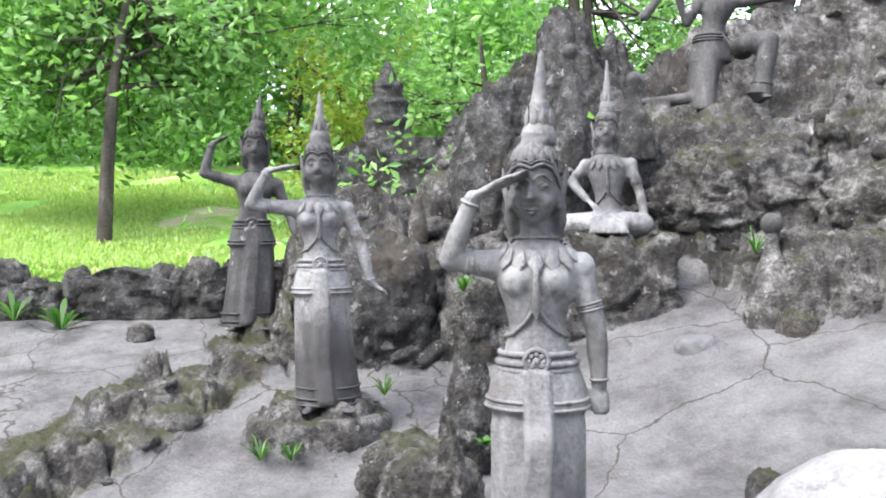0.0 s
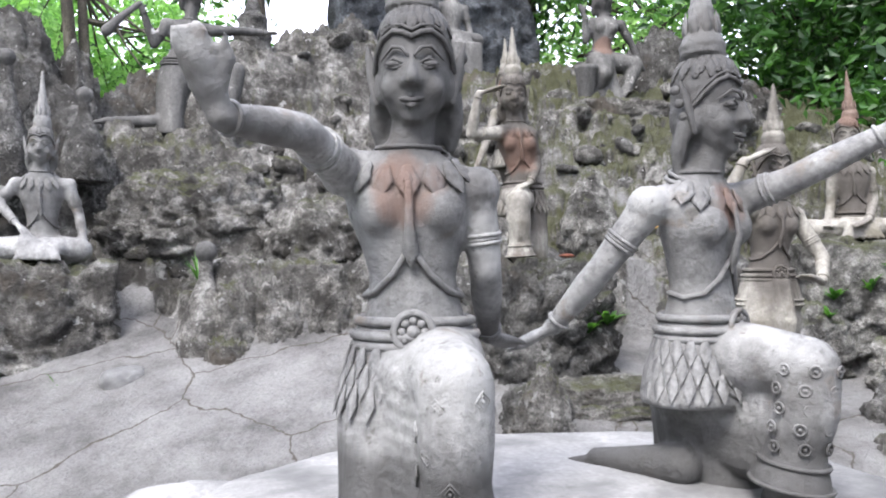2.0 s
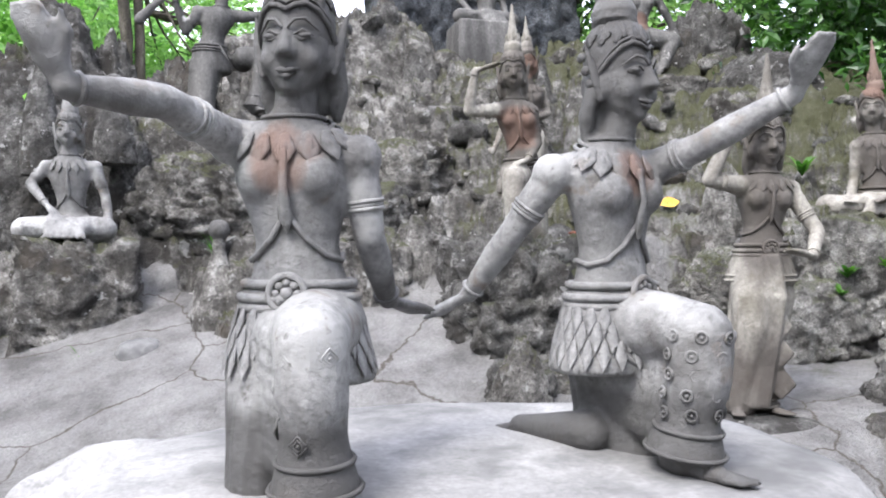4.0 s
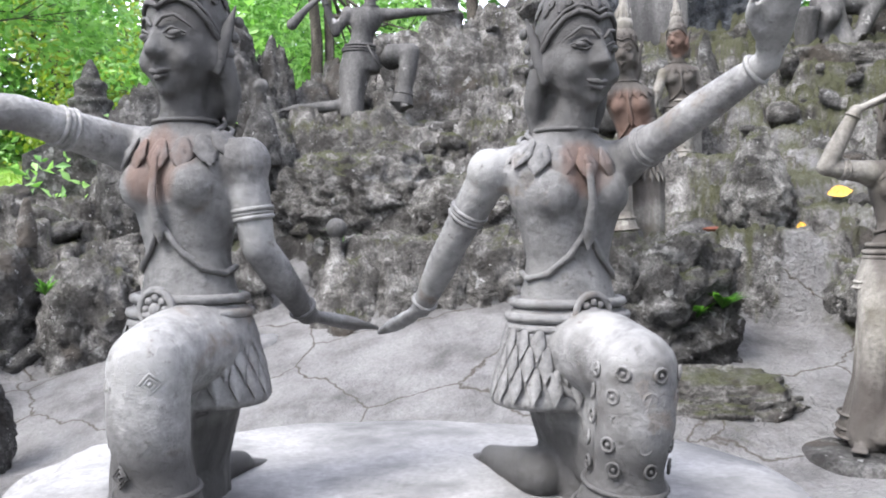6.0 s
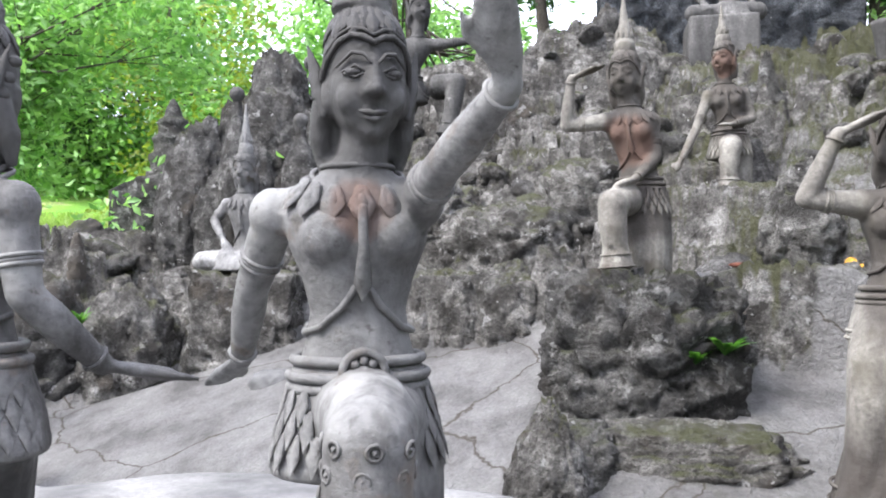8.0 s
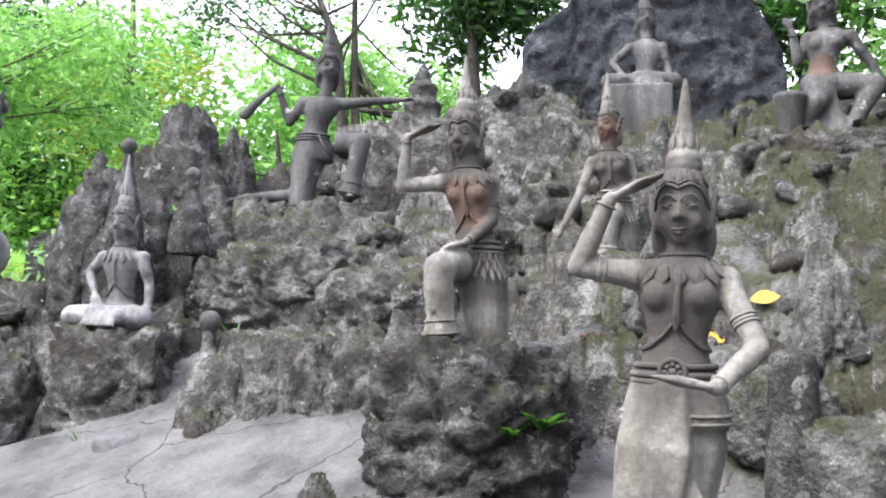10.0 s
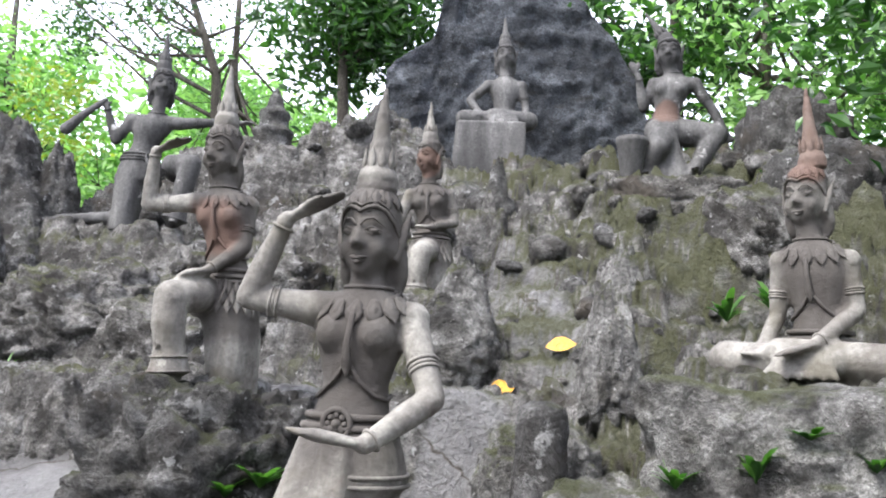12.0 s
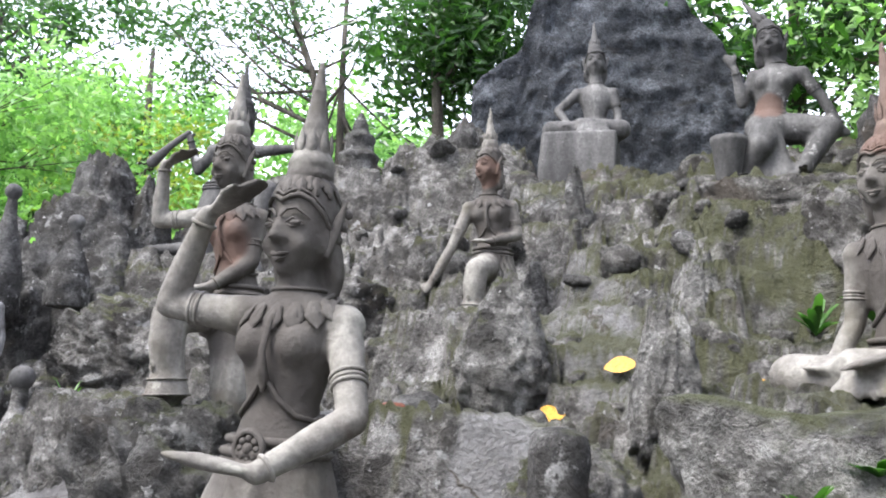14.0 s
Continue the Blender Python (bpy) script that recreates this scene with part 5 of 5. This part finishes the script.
        cloth([(belt.z, 0.12 * s, 0.095 * s, 0, 0), (belt.z - 0.25 * hgt, 0.15 * s, 0.135 * s, off * 0.2, -0.01), (belt.z - 0.5 * hgt, 0.125 * s, 0.15 * s, off * 0.7, -0.02), (bz + 0.1 * s, 0.1 * s, 0.16 * s, off, -0.02), (bz - 0.04, 0.106 * s, 0.165 * s, off, -0.02)], 0.02, 18)
        body.tube([hip + right * (rk - belt).dot(right) * 0.7, hip.lerp(rk, 0.6) + right * 0.01, rk], [0.098 * s, 0.09 * s, 0.079 * s], 16)
        body.tube([rk, rk.lerp(ank, 0.35) + front * 0.012, rk.lerp(ank, 0.8), ank], [0.079 * s, 0.077 * s, 0.066 * s, 0.066 * s], 16)
        # flared hem, and the cloth that hangs between the legs
        dn = (ank - rk).normalized()
        bell = Vector((0, 0, 1)).rotation_difference(dn).to_matrix()
        body.lathe(rk.lerp(ank, 0.62), [(0.0, 0.069 * s), (0.14 * (ank - rk).length, 0.075 * s), (0.3 * (ank - rk).length, 0.088 * s), (0.4 * (ank - rk).length, 0.096 * s), (0.41 * (ank - rk).length, 0.06 * s)], bell, 24)
        column = Vector((belt.x, belt.y, bz + 0.12 * s)) + right * off
        for f, g in ((0.12, 1.0), (0.22, 0.85), (0.33, 0.7), (0.44, 0.55), (0.55, 0.4), (0.66, 0.25), (0.75, 0.1), (0.85, 0.0)) if web else ():
            a0 = column.lerp(Vector((column.x, column.y, hip.z)), g)
            b0 = rk.lerp(ank, f)
            body.tube([a0, a0.lerp(b0, 0.5), b0 - (b0 - a0).normalized() * 0.03 * s], [0.075 * s, 0.066 * s, 0.058 * s], 14)
        for f, k in ((0.8, 0.081), (0.99, 0.096)):
            d = (ank - rk).normalized()
            u = d.cross(front).normalized()
            orn.hoop(rk.lerp(ank, f), u * k * s, d.cross(u) * k * s, 0.006 * s, 26, 6)
        if P.get("toe"):
            foot(Vector((ank.x, ank.y, bz + 0.03 * s)), P["toe"] - ank)
        else:
            foot(Vector((ank.x, ank.y, bz + 0.03 * s)), front)
        # rear shin and sole
        heel = P.get("heel", Vector((lk.x, lk.y, bz)) - front * 0.27 * s)
        k0 = Vector((lk.x, lk.y, bz + 0.07 * s))
        body.tube([k0, k0.lerp(heel, 0.6) + up * 0.02 * s, Vector((heel.x, heel.y, bz + 0.04 * s))], [0.06 * s, 0.045 * s, 0.032 * s], 12)
        foot(Vector((heel.x, heel.y, bz + 0.035 * s)), heel - k0, 0.03)
        # hip apron that opens over the raised thigh
        cloth([(belt.z, 0.13 * s, 0.102 * s, 0, 0), (belt.z - 0.13 * s, 0.165 * s, 0.13 * s, 0, -0.01), (belt.z - 0.2 * s, 0.178 * s, 0.14 * s, 0, -0.01), (belt.z - 0.215 * s, 0.17 * s, 0.13 * s, 0, -0.01)], 0.015, 26)
        thigh = rk - hip
        d = thigh.normalized()
        u = d.cross(up).normalized()
        orn.hoop(hip.lerp(rk, 0.3), u * 0.103 * s, d.cross(u) * 0.101 * s + d * 0.05 * s, 0.009 * s, 30, 6)
        if fine:
            for i in range(22):
                q = 360 * i / 22
                for z0, z1, shift in ((0.04, 0.105, 0), (0.085, 0.15, 8.2), (0.13, 0.195, 0)):
                    qq = radians(q + shift)
                    pa = belt - up * z0 * s + right * ((0.132 + 0.245 * z0) * s * math.sin(qq)) + front * ((0.104 + 0.2 * z0) * s * math.cos(qq))
                    pb = belt - up * z1 * s + right * ((0.136 + 0.235 * z1) * s * math.sin(qq)) + front * ((0.107 + 0.19 * z1) * s * math.cos(qq))
                    if pa.z > bz:
                        orn.tube([pa, pa.lerp(pb, 0.5), pb], [0.008 * s, 0.019 * s, 0.003 * s], 6, 0.25, tuple(right * math.sin(qq) + front * math.cos(qq)))
        if fine and not beads:
            d2 = (ank - rk).normalized()
            u2 = d2.cross(front).normalized()
            for f, q in ((0.08, -40), (0.12, 30), (0.45, -20), (0.42, 45), (0.65, 10), (0.3, 85), (0.6, 95)):
                nr = front * math.cos(radians(q)) + u2 * math.sin(radians(q))
                c = rk.lerp(ank, f) + nr * 0.078 * s
                t1 = nr.cross(d2).normalized()
                for g, w2 in ((0.02, 0.003), (0.012, 0.003)):
                    orn.hoop(c, t1 * g * s, d2 * g * s, w2 * s, 4, 5)
                orn.ball(c, 0.005 * s, None, 6)
        if beads:
            for i in range(5):
                for k in range(-2, 3):
                    f = i / 4.6
                    q = radians(52 * k + 12 * (i % 2))
                    d2 = (ank - rk).normalized()
                    u2 = d2.cross(front).normalized()
                    c = rk.lerp(ank, f * 0.75) + (front * math.cos(q) + u2 * math.sin(q)) * (0.079 * s)
                    nrm = (front * math.cos(q) + u2 * math.sin(q)).normalized()
                    t1 = nrm.cross(d2).normalized()
                    orn.hoop(c, t1 * 0.013 * s, d2 * 0.013 * s, 0.0035 * s, 12, 5)
                    orn.ball(c, 0.005 * s, None, 6)
    elif legs == "sit":
        kl, kr = P["lkn"], P["rkn"]
        mid = Vector((belt.x, belt.y, bz + 0.09 * s))
        body.ball(mid, (0.17 * s, 0.15 * s, 0.12 * s))
        zz = bz + 0.08 * s
        fa = mid + front * 0.2 * s
        body.tube([mid, mid.lerp(kl, 0.6), Vector((kl.x, kl.y, zz))], [0.115 * s, 0.11 * s, 0.09 * s])
        body.tube([mid, mid.lerp(kr, 0.6), Vector((kr.x, kr.y, zz))], [0.115 * s, 0.11 * s, 0.09 * s])
        body.tube([Vector((kl.x, kl.y, zz)), Vector((fa.x, fa.y, zz)) + right * 0.1 * s], [0.085 * s, 0.065 * s])
        body.tube([Vector((kr.x, kr.y, zz)), Vector((fa.x, fa.y, zz + 0.03)) - right * 0.1 * s], [0.085 * s, 0.065 * s])
        foot(Vector((fa.x, fa.y, zz + 0.02)) - right * 0.08 * s, -right + front * 0.2)
        for k in range(-3, 4):
            c = mid + front * (0.16 * s) + right * (0.028 * k * s)
            body.tube([c + up * 0.06 * s, c + front * 0.09 * s - up * 0.0 * s, c + front * 0.13 * s + right * 0.018 * k * s - up * 0.075 * s], [0.02 * s, 0.024 * s, 0.016 * s], 8)
        # spread hem under the legs
        body.lathe((mid.x, mid.y, bz - 0.05), [(0, 0.2 * s), (0.05 * s, 0.2 * s), (0.08 * s, 0.18 * s)], None, 28, 1.0, 0.9)
    elif legs == "perch":
        hip = belt - up * 0.07 * s
        body.ball(hip, (0.16 * s, 0.15 * s, 0.13 * s))
        for c in "lr":
            kn, an = P[c + "kn"], P[c + "an"]
            body.tube([hip, hip.lerp(kn, 0.6), kn], [0.12 * s, 0.105 * s, 0.085 * s])
            body.tube([kn, kn.lerp(an, 0.5), an], [0.085 * s, 0.07 * s, 0.055 * s])
            foot(an - up * 0.02 * s, front)
        m0 = hip + front * 0.12 * s
        for k in range(-2, 3):
            body.tube([m0 + right * 0.02 * k, Vector((m0.x, m0.y, (m0.z + bz) / 2)) + right * 0.045 * k, Vector((m0.x, m0.y, bz)) + front * 0.05 + right * 0.08 * k], [0.035 * s, 0.035 * s, 0.04 * s], 8)
    ob = fused(name, body, voxel, mat, 2, orn)
    co = np.empty(len(ob.data.vertices) * 3)
    ob.data.vertices.foreach_get("co", co)
    co = co.reshape(-1, 3)
    near = np.linalg.norm(co - np.array(head), axis=1)
    st = dark_head * (1 - smooth01(near, 0.13 * s, 0.24 * s)) + 0.35 * dark_head * smooth01(co[:, 2], head.z, top.z)
    st = np.maximum(st, dark_hem * (1 - smooth01(co[:, 2], bz + 0.25 * hgt, bz + 0.62 * hgt)))
    if patina:
        seg = np.array(axis)
        share = np.clip(((co - np.array(belt)) @ seg) / (seg @ seg), -0.6, 1.0)
        away = np.linalg.norm(co - np.array(belt) - share[:, None] * seg, axis=1)
        st = np.maximum(st, patina * (1 - smooth01(away, 0.1 * s, 0.2 * s)))
    ru = np.zeros(len(co))
    for key, up_by, rad, weight in rust:
        ru = np.maximum(ru, weight - weight * smooth01(np.linalg.norm(co - np.array(P[key] + front * 0.07 * s + up * up_by), axis=1), 0.4 * rad, rad))
    for key, values in (("stain", st), ("rust", ru)):
        at = ob.data.attributes.new(key, "FLOAT", "POINT")
        at.data.foreach_set("value", values.astype(np.float32))
    tagged(ob, label, "statue")
    return ob


figure("statue", (0.27, 2.75), dict(belt=(0.01, 0, 1.14), neck=(0.01, 0, 1.53), head=(0.0, -0.02, 1.675), top=(0.02, 0, 1.88), tip=(0.03, 0, 2.19), lsh=(-0.13, 0.02, 1.45), lel=(-0.29, -0.02, 1.47), lwr=(-0.21, -0.06, 1.68), lha=(-0.03, -0.14, 1.76), rsh=(0.155, -0.01, 1.44), rel=(0.21, -0.02, 1.22), rwr=(0.22, -0.02, 1.04), rha=(0.22, -0.03, 0.94)),
       1.0, -8, -13, 0.3, "stand", STONE, 0.01, "grey cement dancer statue shading its eyes with one hand")
figure("statue", (-0.78, 4.65), dict(belt=(0.05, 0.01, 1.41), neck=(0.04, 0.01, 1.78), head=(0.045, -0.01, 1.93), top=(0.05, 0.01, 2.12), tip=(0.05, 0.01, 2.4), lsh=(-0.09, -0.01, 1.72), lel=(-0.34, -0.05, 1.74), lwr=(-0.23, -0.09, 1.93), lha=(-0.05, -0.09, 1.96), rsh=(0.19, 0.03, 1.71), rel=(0.28, 0.04, 1.49), rwr=(0.33, 0.05, 1.29), rha=(0.43, 0.07, 1.21)),
       0.97, 5, 3, 0.56, "stand", STONE, 0.014, "slim grey cement dancer statue with a dark hem", dark_hem=0.8, skirt_w=0.19, lean=0.03, medal=True)
figure("statue", (-1.41, 6.05), dict(belt=(-0.03, -0.01, 1.67), neck=(0.01, 0, 2.04), head=(0.0, -0.01, 2.2), top=(0.02, 0.01, 2.39), tip=(0.04, 0.01, 2.66), lsh=(-0.13, -0.02, 1.97), lel=(-0.36, -0.08, 2.03), lwr=(-0.3, -0.07, 2.25), lha=(-0.18, -0.05, 2.31), rsh=(0.15, 0.03, 1.95), rel=(0.25, 0.06, 1.69), rwr=(0.3, 0.07, 1.52), rha=(0.33, 0.07, 1.42)),
       1.0, 12, 10, 0.87, "stand", STONE_DARK, 0.018, "dark cement dancer statue with one raised hand by the low wall", fine=False, skirt_w=0.19, lean=-0.04)
figure("statue", (1.1, 5.54), dict(belt=(0.01, 0, 1.69), neck=(-0.01, 0, 2.1), head=(-0.01, -0.01, 2.24), top=(0, 0, 2.41), tip=(0, 0, 2.76), lsh=(-0.14, 0.03, 2.03), lel=(-0.24, 0.05, 1.92), lwr=(-0.15, -0.07, 1.79), lha=(-0.07, -0.15, 1.71), rsh=(0.15, -0.03, 2.03), rel=(0.21, -0.04, 1.84), rwr=(0.23, -0.1, 1.67), rha=(0.23, -0.13, 1.59), lkn=(-0.27, -0.09, 1.6), rkn=(0.2, -0.13, 1.6)),
       0.9, -12, -12, 1.55, "sit", STONE, 0.014, "pale cement statue sitting cross-legged on a rock block", patina=0.4, dark_head=0.35, medal=False, bust=False)
figure("statue", (1.5, 1.5), dict(belt=(0.04, -0.02, 1.42), neck=(0.03, -0.01, 1.8), head=(0.035, -0.03, 1.945), top=(0.04, -0.01, 2.14), tip=(0.045, 0.0, 2.44), lsh=(-0.1, 0.05, 1.76), lel=(-0.27, -0.14, 1.81), lwr=(-0.45, -0.23, 1.81), lha=(-0.52, -0.27, 1.95), rsh=(0.165, -0.08, 1.72), rel=(0.19, -0.08, 1.54), rwr=(0.29, 0.06, 1.38), rha=(0.45, 0.2, 1.33), knee=(-0.0, -0.26, 1.32), ankle=(0.01, -0.25, 1.02), kneel=(-0.02, 0.02, 1.05)),
       1.0, -30, -33, 0.95, "kneel", STONE, 0.0085, "grey cement dancer statue kneeling with one arm outstretched, holding hands", dark_head=0.56, dark_hem=0.95, patina=0.3, rust=[("neck", -0.09, 0.14, 0.6)])
figure("statue", (2.4, 1.4), dict(belt=(-0.03, 0.01, 1.4), neck=(-0.03, 0.01, 1.78), head=(-0.01, -0.01, 1.925), top=(-0.02, 0.01, 2.12), tip=(-0.01, 0.03, 2.42), lsh=(-0.2, 0.03, 1.7), lel=(-0.27, 0.12, 1.55), lwr=(-0.33, 0.26, 1.38), lha=(-0.42, 0.35, 1.31), rsh=(0.09, 0.0, 1.72), rel=(0.14, -0.14, 1.77), rwr=(0.25, -0.34, 1.88), rha=(0.22, -0.46, 2.0), knee=(0.02, -0.27, 1.3), ankle=(0.0, -0.24, 1.02), kneel=(-0.09, 0.03, 1.0)),
       1.0, 12, 17, 0.95, "kneel", STONE, 0.0085, "grey cement dancer statue kneeling with a spired crown and ringed skirt", beads=True, dark_head=0.56, patina=0.32, dark_hem=0.8, rust=[("neck", -0.08, 0.11, 0.6)])
figure("statue", (3.36, 3.72), dict(belt=(0.1, 0, 1.99), neck=(0.05, 0, 2.34), head=(0.03, -0.01, 2.47), top=(0.035, 0, 2.64), tip=(0.03, 0, 2.9), lsh=(-0.06, 0, 2.28), lel=(-0.25, 0, 2.26), lwr=(-0.23, -0.05, 2.48), lha=(-0.08, -0.1, 2.53), rsh=(0.16, 0, 2.28), rel=(0.165, -0.05, 2.1), rwr=(0.05, -0.14, 1.99), rha=(-0.05, -0.19, 1.96), knee=(-0.07, -0.19, 1.87), ankle=(-0.05, -0.19, 1.58), toe=(-0.1, -0.34, 1.53), kneel=(0.1, 0, 1.56)),
       0.85, -24, -28, 1.46, "kneel", STONE_WARM, 0.011, "weathered cement statue squatting on a boulder with reddish chest", patina=0.9, medal=False, web=False, rust=[("neck", -0.16, 0.22, 0.58)], dark_head=0.6)
figure("statue", (4.02, 2.5), dict(belt=(0.02, 0, 1.5), neck=(0.04, -0.01, 1.84), head=(0.035, -0.02, 1.96), top=(0.045, -0.01, 2.14), tip=(0.05, -0.01, 2.42), lsh=(-0.1, 0.02, 1.79), lel=(-0.28, 0.02, 1.81), lwr=(-0.19, -0.03, 2.02), lha=(-0.04, -0.09, 2.09), rsh=(0.16, -0.04, 1.77), rel=(0.22, -0.15, 1.57), rwr=(0.06, -0.26, 1.46), rha=(-0.12, -0.29, 1.49)),
       0.93, -20, -23, 0.72, "stand", STONE_WARM, 0.0095, "weathered pale cement dancer statue shading its brow, spired crown", medal=True, lean=-0.08, dark_head=0.65, patina=0.75, dark_hem=0.6, stride=True, skirt_w=0.15)
figure("statue", (5.65, 3.15), dict(belt=(0.04, -0.02, 1.85), neck=(0.01, -0.01, 2.19), head=(-0.01, -0.01, 2.33), top=(0.02, -0.01, 2.49), tip=(0, 0, 2.8), lsh=(-0.07, 0.05, 2.12), lel=(-0.08, 0.06, 1.92), lwr=(-0.16, 0.03, 1.78), lha=(-0.22, -0.03, 1.72), rsh=(0.11, -0.08, 2.12), rel=(0.13, -0.1, 1.94), rwr=(-0.08, -0.2, 1.81), rha=(-0.22, -0.2, 1.76), lkn=(-0.24, 0.12, 1.7), rkn=(0.15, -0.28, 1.7)),
       0.85, -45, -52, 1.68, "sit", STONE_WARM, 0.011, "weathered cement statue sitting cross-legged with a rust-stained gilded spire", medal=False, fine=True, bust=False, patina=0.6, rust=[("tip", -0.1, 0.3, 1.0), ("top", 0.0, 0.14, 0.8)])
figure("statue", (4.3, 5.15), dict(belt=(0.08, 0.01, 2.45), neck=(0.05, 0, 2.76), head=(0.035, -0.01, 2.91), top=(0.04, 0, 3.06), tip=(0.03, 0, 3.3), lsh=(-0.06, 0, 2.69), lel=(-0.15, -0.01, 2.46), lwr=(-0.25, -0.02, 2.26), lha=(-0.29, -0.02, 2.2), rsh=(0.17, 0.01, 2.71), rel=(0.22, -0.02, 2.54), rwr=(0.07, -0.1, 2.49), rha=(-0.04, -0.13, 2.48), knee=(0.01, -0.2, 2.31), ankle=(0.0, -0.2, 2.07), kneel=(0.13, 0.01, 2.1)),
       0.82, -15, -48, 2.02, "kneel", STONE_WARM, 0.013, "small weathered cement statue kneeling with one arm folded", web=False, patina=0.75, medal=False, rust=[("head", -0.02, 0.13, 0.95)])
figure("statue", (2.6, 6.65), dict(belt=(-0.42, 0, 3.16), neck=(-0.33, 0, 3.5), head=(-0.31, -0.01, 3.72), top=(-0.32, 0, 3.9), tip=(-0.32, 0, 4.2), lsh=(-0.52, 0, 3.45), lel=(-0.62, -0.02, 3.27), lwr=(-0.71, -0.03, 3.53), lha=(-0.73, -0.03, 3.57), rsh=(-0.16, 0.0, 3.45), rel=(0.08, 0.01, 3.48), rwr=(0.3, 0.02, 3.5), rha=(0.42, 0.03, 3.51), knee=(0.0, -0.14, 3.1), ankle=(-0.08, -0.15, 2.66), kneel=(-0.52, 0, 2.7), heel=(-0.98, 0.02, 2.6)),
       1.0, 8, 25, 2.6, "kneel", STONE_DARK, 0.016, "dark cement statue kneeling with one arm held straight out", web=False, fine=False, medal=False, bust=False)
club = Soup()
club.tube([(1.87, 6.62, 3.58), (1.74, 6.6, 3.46), (1.62, 6.58, 3.32)], [0.022, 0.028, 0.045], 10)
club_ob = part("club", club.v, club.f, STONE_DARK)
tagged(club_ob, "short dark cement club held by the kneeling statue", "club")
figure("statue", (5.07, 7.2), dict(belt=(0.01, 0, 3.87), neck=(0.01, 0, 4.26), head=(0.0, -0.01, 4.43), top=(-0.01, 0, 4.58), tip=(-0.02, 0, 4.84), lsh=(-0.14, 0.02, 4.19), lel=(-0.3, 0.03, 4.04), lwr=(-0.2, -0.08, 3.88), lha=(-0.11, -0.13, 3.84), rsh=(0.15, -0.02, 4.19), rel=(0.19, -0.04, 4.0), rwr=(0.19, -0.12, 3.83), lkn=(-0.34, -0.1, 3.8), rkn=(0.2, -0.17, 3.8)),
       0.95, -8, -8, 3.75, "sit", STONE_DARK, 0.016, "cement statue sitting upright on a square plinth before the dark wall", fine=False, medal=False, bust=False)
figure("statue", (6.15, 6.1), dict(belt=(0, 0, 3.6), neck=(0.05, -0.02, 3.97), head=(0.01, -0.02, 4.12), top=(-0.01, 0.01, 4.27), tip=(-0.16, 0.06, 4.5), lsh=(-0.08, 0.03, 3.91), lel=(-0.16, 0.04, 3.72), lwr=(-0.22, -0.02, 3.94), lha=(-0.29, -0.02, 4.05), rsh=(0.2, -0.07, 3.9), rel=(0.32, -0.1, 3.71), rwr=(0.42, -0.12, 3.52), lkn=(-0.1, -0.16, 3.36), lan=(-0.17, -0.06, 3.17), rkn=(0.34, -0.12, 3.5), ran=(0.16, -0.18, 3.2)),
       1.0, -18, -22, 3.1, "perch", STONE_DARK, 0.016, "brownish cement statue with a bent cap kneeling on a ledge", fine=False, medal=False, dark_head=0.5, rust=[("belt", 0.05, 0.16, 0.75)])
